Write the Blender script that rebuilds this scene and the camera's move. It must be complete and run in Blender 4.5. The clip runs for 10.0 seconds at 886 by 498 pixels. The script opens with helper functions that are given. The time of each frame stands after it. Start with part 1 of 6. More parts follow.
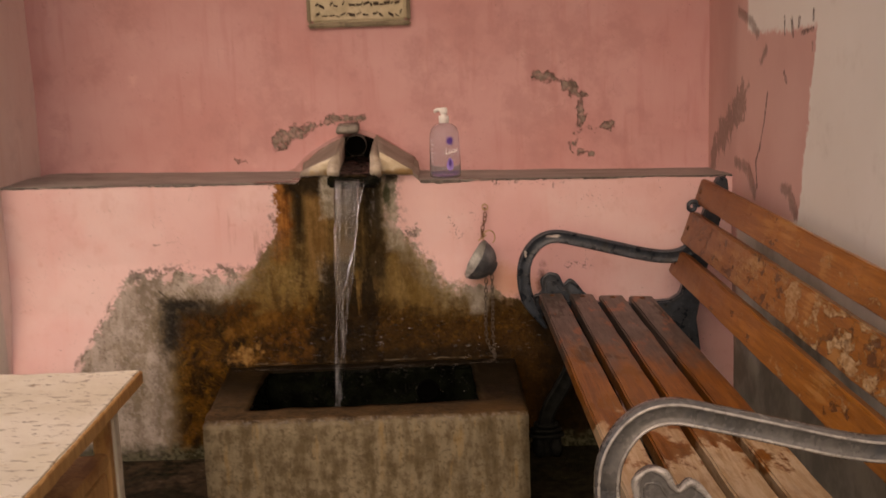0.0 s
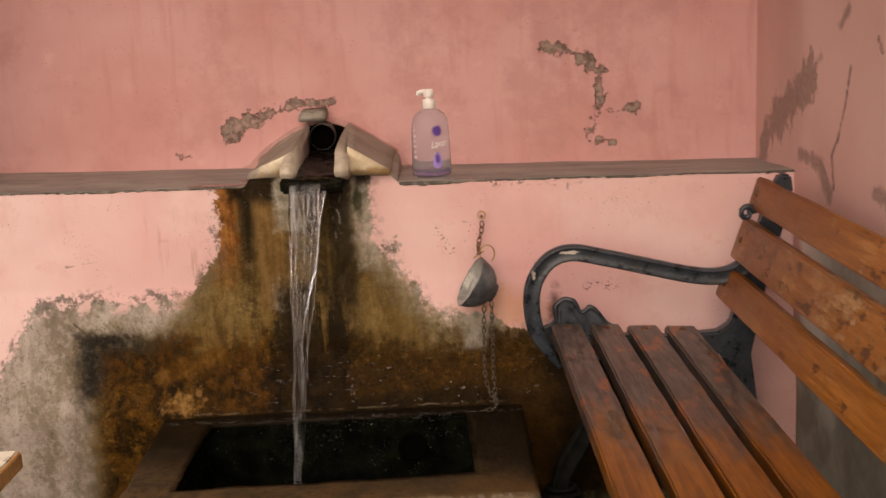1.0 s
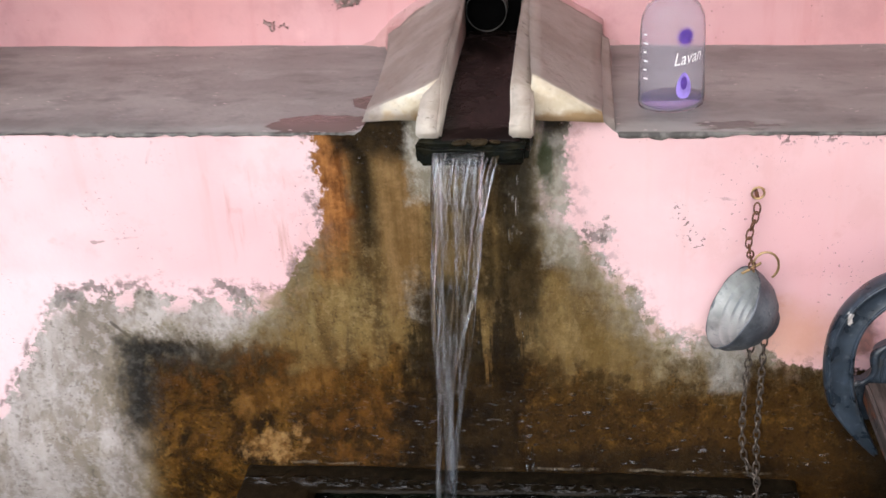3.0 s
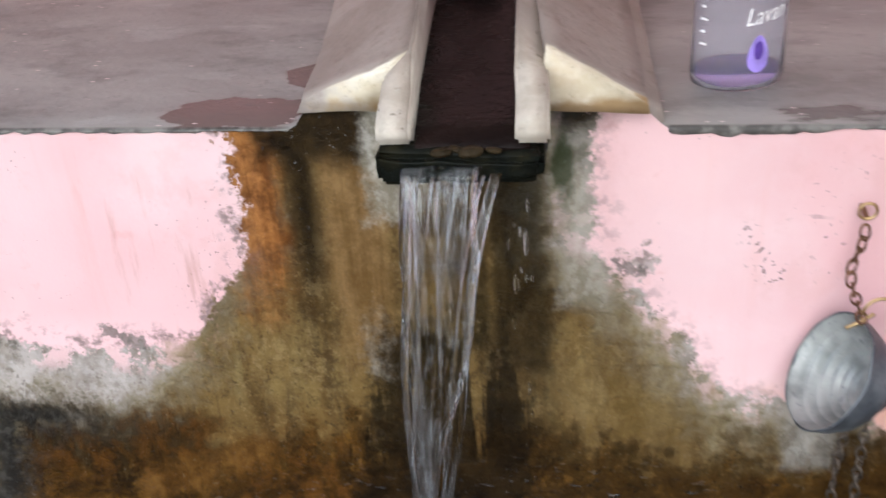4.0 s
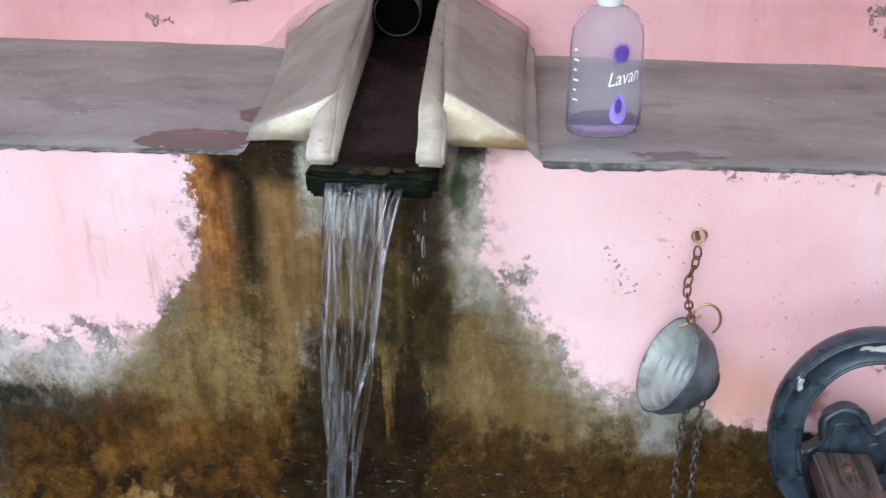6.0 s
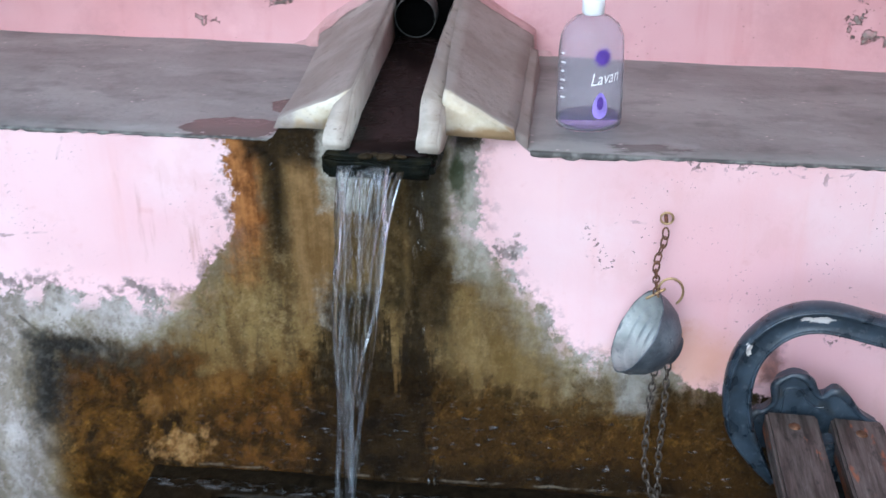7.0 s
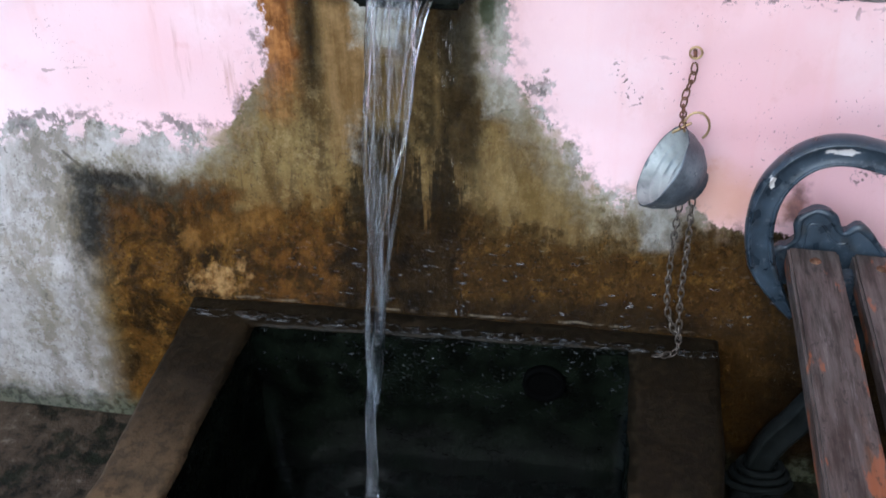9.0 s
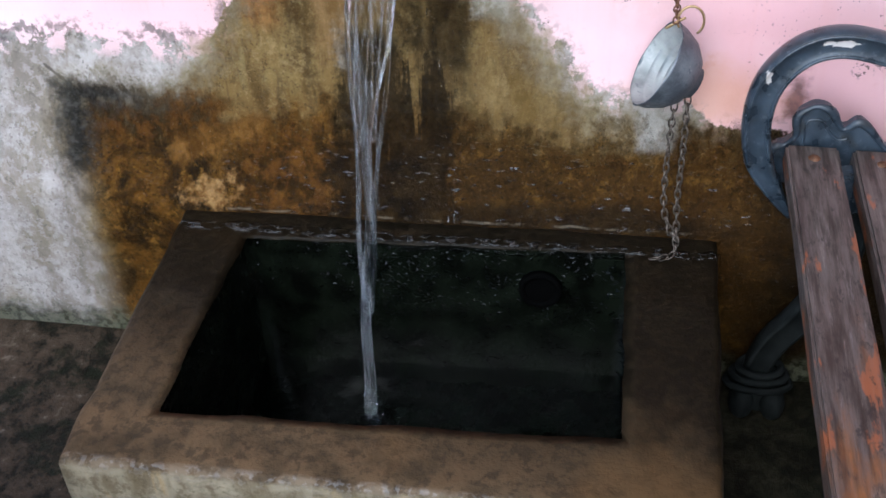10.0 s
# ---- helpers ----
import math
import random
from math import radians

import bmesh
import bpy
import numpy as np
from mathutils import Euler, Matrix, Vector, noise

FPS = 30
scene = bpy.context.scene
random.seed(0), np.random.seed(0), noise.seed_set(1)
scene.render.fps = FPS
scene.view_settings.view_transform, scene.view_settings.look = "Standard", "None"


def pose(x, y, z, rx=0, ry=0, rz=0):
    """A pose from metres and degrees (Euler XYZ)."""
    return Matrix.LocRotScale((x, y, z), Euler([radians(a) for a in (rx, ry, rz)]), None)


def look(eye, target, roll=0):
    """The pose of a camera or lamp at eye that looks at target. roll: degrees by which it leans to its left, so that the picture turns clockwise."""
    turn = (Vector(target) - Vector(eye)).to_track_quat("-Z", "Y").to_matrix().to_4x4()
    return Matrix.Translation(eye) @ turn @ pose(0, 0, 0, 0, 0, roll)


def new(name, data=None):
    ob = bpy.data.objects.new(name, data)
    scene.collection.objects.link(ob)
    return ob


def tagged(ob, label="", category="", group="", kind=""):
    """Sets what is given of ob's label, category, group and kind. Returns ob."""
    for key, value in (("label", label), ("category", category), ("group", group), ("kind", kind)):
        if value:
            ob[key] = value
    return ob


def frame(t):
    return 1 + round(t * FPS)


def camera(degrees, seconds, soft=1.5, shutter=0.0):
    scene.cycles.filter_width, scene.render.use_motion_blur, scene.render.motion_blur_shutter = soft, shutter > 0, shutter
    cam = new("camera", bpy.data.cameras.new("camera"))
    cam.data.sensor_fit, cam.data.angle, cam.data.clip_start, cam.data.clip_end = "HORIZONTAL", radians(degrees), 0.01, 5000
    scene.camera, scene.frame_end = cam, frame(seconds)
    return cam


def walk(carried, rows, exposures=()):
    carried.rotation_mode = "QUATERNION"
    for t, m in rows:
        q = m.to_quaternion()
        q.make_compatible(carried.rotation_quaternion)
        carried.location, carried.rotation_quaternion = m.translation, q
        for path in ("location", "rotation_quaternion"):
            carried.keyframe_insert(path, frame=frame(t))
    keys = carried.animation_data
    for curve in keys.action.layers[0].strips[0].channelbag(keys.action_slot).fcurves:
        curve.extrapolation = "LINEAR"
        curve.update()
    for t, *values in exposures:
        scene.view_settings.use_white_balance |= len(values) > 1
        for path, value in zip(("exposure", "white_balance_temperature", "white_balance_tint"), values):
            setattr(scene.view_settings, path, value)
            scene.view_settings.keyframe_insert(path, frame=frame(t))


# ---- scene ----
cam = camera(44.0, 10.0, shutter=0.25)
PATH = [
    (0, (0.238, -3.371, 1.223), (0.238, -1.401, 0.876), -2.0),
    (0.1, (0.237, -3.295, 1.195), (0.253, -1.327, 0.837), -1.9),
    (0.3, (0.281, -3.109, 1.151), (0.302, -1.141, 0.795), -3.4),
    (0.5, (0.35, -2.924, 1.127), (0.407, -0.959, 0.758), -1.5),
    (0.7, (0.353, -2.802, 1.152), (0.414, -0.836, 0.792), -2.5),
    (0.9, (0.310, -2.693, 1.201), (0.302, -0.729, 0.824), -2.8),
    (1, (0.288, -2.644, 1.209), (0.278, -0.684, 0.815), -2.7),
    (1.2, (0.264, -2.497, 1.184), (0.186, -0.529, 0.837), -2.3),
    (1.5, (0.215, -2.273, 1.257), (0.189, -0.385, 0.599), -0.6),
    (1.7, (0.225, -2.152, 1.273), (0.146, -0.259, 0.632), 0.2),
    (2, (0.235, -1.985, 1.256), (0.084, -0.086, 0.648), -0.5),
    (2.1, (0.237, -1.898, 1.282), (0.041, -0.007, 0.661), -0.5),
    (2.3, (0.217, -1.761, 1.369), (-0.047, 0.075, 0.619), -2.6),
    (2.4, (0.234, -1.721, 1.357), (-0.048, 0.102, 0.585), -3.4),
    (2.5, (0.234, -1.684, 1.384), (-0.094, 0.137, 0.624), -4.0),
    (2.7, (0.211, -1.599, 1.421), (-0.124, 0.203, 0.621), -4.3),
    (3.8, (0.038, -1.047, 1.353), (-0.042, 0.659, 0.311), -2.5),
    (4, (0.069, -0.955, 1.321), (-0.154, 0.742, 0.285), -4.3),
    (4.3, (0.079, -0.834, 1.307), (-0.241, 0.822, 0.233), -3.8),
    (4.5, (0.071, -0.794, 1.302), (-0.214, 0.869, 0.228), -2.3),
    (4.7, (0.069, -0.780, 1.294), (-0.188, 0.862, 0.182), -1.5),
    (5, (0.081, -0.813, 1.298), (-0.161, 0.807, 0.151), -2.1),
    (5.2, (0.104, -0.892, 1.304), (-0.121, 0.781, 0.233), -2.5),
    (5.5, (0.095, -1.047, 1.36), (-0.037, 0.639, 0.292), -0.1),
    (5.7, (0.122, -1.140, 1.360), (-0.013, 0.630, 0.438), -0.6),
    (6.8, (0.195, -1.346, 1.455), (0.021, 0.427, 0.546), -0.8),
    (7, (0.252, -1.409, 1.451), (0.003, 0.347, 0.526), -1.2),
    (7.3, (0.269, -1.456, 1.450), (-0.018, 0.295, 0.528), -1.1),
    (7.5, (0.274, -1.469, 1.442), (-0.026, 0.298, 0.553), -0.8),
    (7.7, (0.265, -1.477, 1.443), (-0.005, 0.293, 0.552), -0.1),
    (8, (0.272, -1.478, 1.438), (-0.008, 0.289, 0.543), -0.8),
    (8.3, (0.259, -1.474, 1.445), (0.010, 0.265, 0.489), -0.7),
    (8.5, (0.262, -1.474, 1.432), (0.013, 0.218, 0.395), -1.2),
    (8.7, (0.271, -1.473, 1.414), (-0.001, 0.194, 0.345), -1.7),
    (9, (0.285, -1.475, 1.395), (-0.032, 0.166, 0.298), -1.9),
    (9.3, (0.290, -1.482, 1.375), (-0.032, 0.105, 0.201), -2.4),
    (9.5, (0.315, -1.457, 1.384), (-0.036, 0.073, 0.144), -3.6),
    (9.7, (0.313, -1.453, 1.380), (-0.038, 0.074, 0.137), -3.8),
    (10, (0.316, -1.445, 1.375), (-0.017, 0.094, 0.142), -4.0),
]

EXPOSURES = [(0, -0.34, 10200, 28), (1, 0.06, 9200, 21), (2.0, 0.70, 7100, 11), (2.5, 0.80, 6450, 11), (4.5, 0.76, 5800, 5), (5.5, 0.78, 5550, 3), (7.5, 0.80, 4980, 1), (8.5, 0.74, 5050, 2), (10, 0.98, 5300, 6)]
walk(cam, [(t, look(eye, target, roll)) for t, eye, target, roll in PATH], EXPOSURES)

# ---- light ----
world = bpy.data.worlds.new("sky")
scene.world = world
world.use_nodes = True
wt = world.node_tree
sky = wt.nodes.new("ShaderNodeTexSky")
sky.sky_type, sky.sun_disc = "NISHITA", False
sky.sun_elevation, sky.sun_rotation = radians(42), radians(191)
sky.air_density, sky.dust_density = 1.0, 2.0
wt.nodes["Background"].inputs["Strength"].default_value = 0.15
wt.links.new(sky.outputs[0], wt.nodes["Background"].inputs[0])

sun = new("sun", bpy.data.lights.new("sun", "SUN"))
sun.data.energy, sun.data.angle, sun.data.color = 1.55, radians(80), (1.0, 0.95, 0.88)
sun.matrix_world = look((-1.0, -5.0, 4.8), (0, 0, 0.6))

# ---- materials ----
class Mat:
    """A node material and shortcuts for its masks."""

    def __init__(self, name, rough=0.7, metal=0.0, spec=0.3):
        self.m = bpy.data.materials.new(name)
        self.m.use_nodes = True
        self.t = self.m.node_tree
        self.b = self.t.nodes["Principled BSDF"]
        self.b.inputs["Roughness"].default_value = rough
        self.b.inputs["Metallic"].default_value = metal
        self.b.inputs["Specular IOR Level"].default_value = spec
        self.co = self.t.nodes.new("ShaderNodeTexCoord").outputs["Object"]
        xyz = self.t.nodes.new("ShaderNodeSeparateXYZ")
        self.t.links.new(self.co, xyz.inputs[0])
        self.x, self.y, self.z = xyz.outputs

    def put(self, value, socket):
        if hasattr(value, "is_linked"):
            self.t.links.new(value, socket)
        else:
            socket.default_value = value

    def op(self, kind, a, b=0.0, c=0.0, clamp=False):
        n = self.t.nodes.new("ShaderNodeMath")
        n.operation, n.use_clamp = kind, clamp
        for v, s in zip((a, b, c), n.inputs):
            self.put(v, s)
        return n.outputs[0]

    def add(self, a, b):
        return self.op("ADD", a, b)

    def mul(self, a, b, clamp=False):
        return self.op("MULTIPLY", a, b, clamp=clamp)

    def most(self, *v):
        out = v[0]
        for w in v[1:]:
            out = self.op("MAXIMUM", out, w)
        return out

    def least(self, *v):
        out = v[0]
        for w in v[1:]:
            out = self.op("MINIMUM", out, w)
        return out

    def ramp(self, v, a, b, lo=0.0, hi=1.0):
        """Smooth step of v from a to b."""
        n = self.t.nodes.new("ShaderNodeMapRange")
        n.interpolation_type = "SMOOTHSTEP"
        for w, s in zip((v, a, b, lo, hi), n.inputs):
            self.put(w, s)
        return n.outputs[0]

    def noise(self, scale, detail=4.0, stretch=(1, 1, 1), shift=0.0, rough=0.55, warp=0.0):
        mp = self.t.nodes.new("ShaderNodeMapping")
        self.t.links.new(self.co, mp.inputs[0])
        mp.inputs["Scale"].default_value = stretch
        mp.inputs["Location"].default_value = (shift, shift * 1.7, shift * 0.6)
        n = self.t.nodes.new("ShaderNodeTexNoise")
        self.t.links.new(mp.outputs[0], n.inputs["Vector"])
        n.inputs["Scale"].default_value, n.inputs["Detail"].default_value = scale, detail
        n.inputs["Roughness"].default_value, n.inputs["Distortion"].default_value = rough, warp
        return n.outputs[0]

    def spots(self, scale, radius, stretch=(1, 1, 1), shift=0.0):
        mp = self.t.nodes.new("ShaderNodeMapping")
        self.t.links.new(self.co, mp.inputs[0])
        mp.inputs["Scale"].default_value = stretch
        mp.inputs["Location"].default_value = (shift, shift, shift)
        n = self.t.nodes.new("ShaderNodeTexVoronoi")
        self.t.links.new(mp.outputs[0], n.inputs["Vector"])
        n.inputs["Scale"].default_value = scale
        return self.ramp(n.outputs["Distance"], radius, radius * 0.6)

    def mix(self, f, a, b):
        n = self.t.nodes.new("ShaderNodeMix")
        n.data_type = "RGBA"
        self.put(f, n.inputs[0])
        for v, s in ((a, n.inputs[6]), (b, n.inputs[7])):
            self.put((*v, 1) if isinstance(v, tuple) else v, s)
        return n.outputs[2]

    def box(self, u, v, u0, u1, v0, v1, soft, wob=0.0):
        """A soft-edged patch of the plane; wob is added to the edge distance."""
        du = self.op("SUBTRACT", abs(u1 - u0) / 2, self.op("ABSOLUTE", self.op("SUBTRACT", u, (u0 + u1) / 2)))
        dv = self.op("SUBTRACT", abs(v1 - v0) / 2, self.op("ABSOLUTE", self.op("SUBTRACT", v, (v0 + v1) / 2)))
        return self.ramp(self.add(self.least(du, dv), wob), -soft, soft)

    def blob(self, u, v, cu, cv, ru, rv, soft, wob=0.0):
        a = self.op("DIVIDE", self.op("SUBTRACT", u, cu), ru)
        b = self.op("DIVIDE", self.op("SUBTRACT", v, cv), rv)
        d = self.op("SQRT", self.add(self.mul(a, a), self.mul(b, b)))
        return self.ramp(self.add(self.op("SUBTRACT", 1.0, d), wob), -soft, soft)

    def seg(self, u, v, u0, v0, u1, v1):
        """Distance from the line between two places of the plane."""
        du, dv = u1 - u0, v1 - v0
        pu, pv = self.op("SUBTRACT", u, u0), self.op("SUBTRACT", v, v0)
        k = self.mul(self.add(self.mul(pu, du), self.mul(pv, dv)), 1 / (du * du + dv * dv), True)
        a, b = self.op("SUBTRACT", pu, self.mul(k, du)), self.op("SUBTRACT", pv, self.mul(k, dv))
        return self.op("SQRT", self.add(self.mul(a, a), self.mul(b, b)))

    def wob(self, n, amp):
        return self.mul(self.op("SUBTRACT", n, 0.5), amp * 2)

    def done(self, color, rough=None, bumps=()):
        self.put((*color, 1) if isinstance(color, tuple) else color, self.b.inputs["Base Color"])
        if rough is not None:
            self.put(rough, self.b.inputs["Roughness"])
        last = None
        for height, dist in bumps:
            n = self.t.nodes.new("ShaderNodeBump")
            n.inputs["Strength"].default_value, n.inputs["Distance"].default_value = 1.0, dist
            self.put(height, n.inputs["Height"])
            if last is not None:
                self.t.links.new(last, n.inputs["Normal"])
            last = n.outputs[0]
        if last is not None:
            self.t.links.new(last, self.b.inputs["Normal"])
        return self.m


def mat_fountain_wall():
    """Pink limewash, worn off to grey render round a spring stain of ochre, rust and slimy black; shade behind the
    bench is painted in.
    """
    m = Mat("pink_wall_with_spring_stain", spec=0.12)
    x, z = m.x, m.z
    v1, v2 = m.noise(10, 9, (1, 1, 0.75), 2.9, 0.72), m.noise(42, 7, (1, 1, 0.8), 5.9, 0.70)
    vv = m.add(m.mul(v1, 0.62), m.mul(v2, 0.38))
    n1, n2, n3 = m.noise(6, 5, shift=1.3), m.noise(21, 6, shift=4.1, rough=0.6), m.noise(75, 5, shift=2.2, rough=0.6)
    grit, drip, run = m.noise(230, 3), m.noise(6, 6, (4, 1, 0.9), 7.7, 0.6), m.noise(5, 5, (7, 1, 0.5), 3.3)
    big = m.noise(2.6, 3, shift=8)
    sub = lambda a, b: m.op("SUBTRACT", a, b)
    edge = m.add(m.wob(n1, 0.030), m.add(m.wob(n2, 0.022), m.add(m.wob(n3, 0.018), m.wob(m.noise(190, 4, shift=1.1, rough=0.6), 0.010))))
    wide = m.add(m.wob(n1, 0.07), m.add(m.wob(n2, 0.05), m.wob(drip, 0.05)))
    # limewash
    wash = m.mix(m.ramp(big, 0.35, 0.68), PINK_LOW, PINK_LOW_B)
    wash = m.mix(m.mul(m.ramp(m.noise(3.4, 6, shift=2.7, rough=0.6), 0.46, 0.66), 0.42), wash, (0.73, 0.595, 0.60))
    # deeper pink paints the soft shadow round the bench arm
    wash = m.mix(m.mul(m.blob(x, z, 0.58, 0.58, 0.24, 0.13, 0.6, m.wob(n1, 1.0)), 0.55), wash, (0.66, 0.36, 0.38))
    wash = m.mix(m.mul(m.ramp(m.noise(14, 7, (1, 1, 0.8), 8.8, 0.68), 0.54, 0.66), 0.28), wash, (0.60, 0.36, 0.34))
    wash = m.mix(m.mul(m.ramp(run, 0.54, 0.74), 0.22), wash, (0.66, 0.36, 0.33))
    wash = m.mix(m.mul(m.ramp(n1, 0.56, 0.72), 0.45), wash, (0.75, 0.53, 0.52))
    wash = m.mix(m.mul(m.ramp(n2, 0.63, 0.72), 0.30), wash, (0.58, 0.30, 0.27))
    specks = m.mul(m.spots(85, 0.11), m.ramp(m.noise(4, 3, shift=9), 0.56, 0.68))
    wash = m.mix(m.mul(specks, 0.75), wash, (0.20, 0.15, 0.13))
    dots = m.ramp(m.noise(210, 3, shift=5.5, rough=0.5), 0.675, 0.695)
    tiny = m.mul(dots, m.ramp(m.noise(7, 5, shift=2.4, rough=0.65), 0.50, 0.60))
    tiny = m.most(tiny, m.mul(m.ramp(m.noise(170, 3, shift=1.5), 0.60, 0.625), m.ramp(m.add(m.seg(x, z, 0.262, 0.715, 0.292, 0.655), m.wob(n2, 0.03)), 0.020, 0.008)))
    tiny = m.most(tiny, m.mul(m.ramp(m.noise(190, 3, shift=2.5), 0.56, 0.59), m.ramp(m.add(m.seg(x, z, 0.645, 0.560, 0.70, 0.555), m.wob(n2, 0.04)), 0.022, 0.008)))
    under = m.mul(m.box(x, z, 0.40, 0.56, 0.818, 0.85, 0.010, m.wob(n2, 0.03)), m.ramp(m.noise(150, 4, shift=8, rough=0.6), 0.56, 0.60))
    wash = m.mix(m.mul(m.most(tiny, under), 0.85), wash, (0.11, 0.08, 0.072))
    bend = m.wob(m.noise(45, 4, shift=3.8), 0.012)
    hair = None
    for u0, v0, u1, v1 in ((0.594, 0.800, 0.593, 0.835), (0.594, 0.812, 0.653, 0.823), (0.612, 0.800, 0.640, 0.832), (0.300, 0.727, 0.318, 0.733), (0.318, 0.733, 0.345, 0.728), (-0.56, 0.80, -0.545, 0.835), (-0.68, 0.66, -0.60, 0.672)):
        one = m.ramp(m.add(m.seg(x, z, u0, v0, u1, v1), bend), 0.0016, 0.0006)
        hair = one if hair is None else m.most(hair, one)
    wash = m.mix(m.mul(hair, m.ramp(n2, 0.42, 0.55, 0.1, 0.6)), wash, (0.20, 0.14, 0.13))
    smear = m.mul(m.ramp(m.noise(9, 6, (5, 1, 0.6), 4.4, 0.65), 0.56, 0.70), m.box(x, z, -0.46, -0.27, 0.57, 0.80, 0.05, m.wob(n1, 0.1)))
    wash = m.mix(m.mul(smear, 0.5), wash, (0.44, 0.25, 0.20))
    # signed distance into the worn zone
    drop = m.most(sub(0.70, z), 0.0)
    col_left, col_right = m.add(x, m.add(0.288, m.mul(drop, 0.6))), m.add(sub(0.096, x), m.mul(drop, 0.85))
    column = m.least(col_left, col_right)
    line = sub(sub(m.ramp(x, 0.0, 0.32, 0.568, 0.505), m.ramp(x, 0.37, 0.47, 0.0, 0.055)), m.ramp(x, 0.60, 0.95, 0.0, 0.6))
    flat = m.least(sub(line, z), sub(m.add(0.57, m.mul(m.add(x, 0.77), 1.7)), z))
    depth = m.most(column, flat)
    bare = m.ramp(m.add(depth, edge), -0.004, 0.005)
    chip = m.blob(x, z, 0.140, 0.675, 0.024, 0.024, 0.2, m.wob(n3, 1.6))
    bare = m.most(bare, m.mul(chip, 0.8), m.mul(m.mul(m.ramp(v2, 0.60, 0.63), m.ramp(x, -0.05, 0.06, 1.0, 0.35)), m.ramp(m.add(depth, m.wob(n1, 0.03)), -0.026, -0.003)))
    fringe = m.mul(m.ramp(m.add(depth, edge), -0.030, -0.002), m.ramp(m.add(m.mul(n2, 0.5), m.mul(n3, 0.5)), 0.47, 0.56))
    rind = m.mul(m.ramp(m.add(depth, edge), 0.028, 0.004), m.mul(m.ramp(v2, 0.44, 0.60), m.ramp(n1, 0.40, 0.60)))
    # grey render
    lime = m.noise(8, 7, (1.5, 1, 0.7), 5.1, 0.66)
    c = m.mix(m.ramp(lime, 0.36, 0.64), (0.190, 0.160, 0.132), (0.385, 0.345, 0.315))
    c = m.mix(m.mul(m.ramp(v2, 0.50, 0.64), 0.45), c, (0.13, 0.115, 0.085))
    c = m.mix(m.mul(m.ramp(n1, 0.52, 0.70), 0.45), c, (0.20, 0.165, 0.105))
    c = m.mix(m.mul(m.ramp(drip, 0.56, 0.68), 0.35), c, (0.50, 0.46, 0.44))
    c = m.mix(m.mul(m.ramp(m.noise(60, 7, shift=3.1, rough=0.7), 0.48, 0.60), 0.35), c, (0.47, 0.43, 0.41))
    c = m.mix(m.mul(m.ramp(m.noise(95, 5, shift=8.6, rough=0.65), 0.58, 0.63), 0.55), c, (0.11, 0.095, 0.075))
    c = m.mix(m.mul(rind, 0.75), c, (0.075, 0.062, 0.048))
    rest = m.mul(m.ramp(m.noise(24, 8, shift=7.2, rough=0.72), 0.52, 0.55), m.ramp(m.add(depth, m.mul(edge, 0.5)), 0.050, 0.014))
    c = m.mix(m.mul(rest, 0.8), c, wash)
    scar = m.ramp(m.add(m.seg(x, z, -0.675, 0.515, -0.639, 0.482), m.wob(n3, 0.004)), 0.004, 0.0015)
    c = m.mix(m.mul(scar, 0.8), c, (0.06, 0.052, 0.045))
    # slime creeping out of the stain: first a thin yellow-grey film, then khaki with long runs
    reach = m.add(m.mul(wide, 0.6), m.add(m.wob(n3, 0.03), m.wob(v2, 0.06)))
    inner = m.least(m.add(col_left, 0.01), sub(col_right, 0.034))
    low = sub(sub(m.ramp(x, -0.45, -0.20, 0.482, 0.545), m.ramp(x, 0.08, 0.30, 0.0, 0.055)), z)
    film = m.most(m.ramp(m.add(m.add(inner, 0.032), reach), -0.02, 0.05), m.ramp(m.add(m.add(low, 0.02), reach), -0.02, 0.06))
    olive = m.most(m.ramp(m.add(inner, reach), -0.01, 0.07), m.ramp(m.add(low, reach), 0.0, 0.09))
    west = m.ramp(m.add(x, m.mul(wide, 0.5)), -0.70, -0.60)
    film, olive = m.mul(film, west), m.mul(olive, west)
    c = m.mix(m.mul(film, 0.8), c, m.mix(m.ramp(vv, 0.42, 0.60), (0.140, 0.104, 0.045), (0.250, 0.208, 0.112)))
    fleck = m.noise(120, 5, shift=3.7, rough=0.65)
    sweep_ = m.noise(5, 6, (2.6, 1, 0.8), 9.3, 0.62, 0.6)
    oc = m.mix(m.ramp(sweep_, 0.38, 0.62), (0.054, 0.028, 0.006), (0.142, 0.088, 0.026))
    oc = m.mix(m.mul(m.ramp(vv, 0.50, 0.64), 0.6), oc, (0.200, 0.140, 0.046))
    oc = m.mix(m.mul(m.ramp(run, 0.44, 0.30), 0.6), oc, (0.038, 0.018, 0.004))
    oc = m.mix(m.mul(m.ramp(drip, 0.54, 0.68), 0.5), oc, (0.195, 0.150, 0.062))
    oc = m.mix(m.mul(m.ramp(m.noise(10, 7, (4.0, 1, 0.5), 6.6, 0.66), 0.53, 0.64), 0.42), oc, (0.034, 0.018, 0.005))
    oc = m.mix(m.mul(m.ramp(fleck, 0.58, 0.63), 0.5), oc, (0.030, 0.015, 0.004))
    grain = m.noise(170, 4, shift=7.1, rough=0.6)
    oc = m.mix(m.mul(m.ramp(grain, 0.52, 0.68), 0.25), oc, (0.25, 0.175, 0.07))
    clump = m.noise(34, 10, (1, 1, 0.85), 2.6, 0.80)
    oc = m.mix(m.mul(m.ramp(clump, 0.53, 0.62), 0.55), oc, (0.036, 0.018, 0.0035))
    oc = m.mix(m.mul(m.ramp(clump, 0.46, 0.38), 0.45), oc, (0.25, 0.178, 0.078))
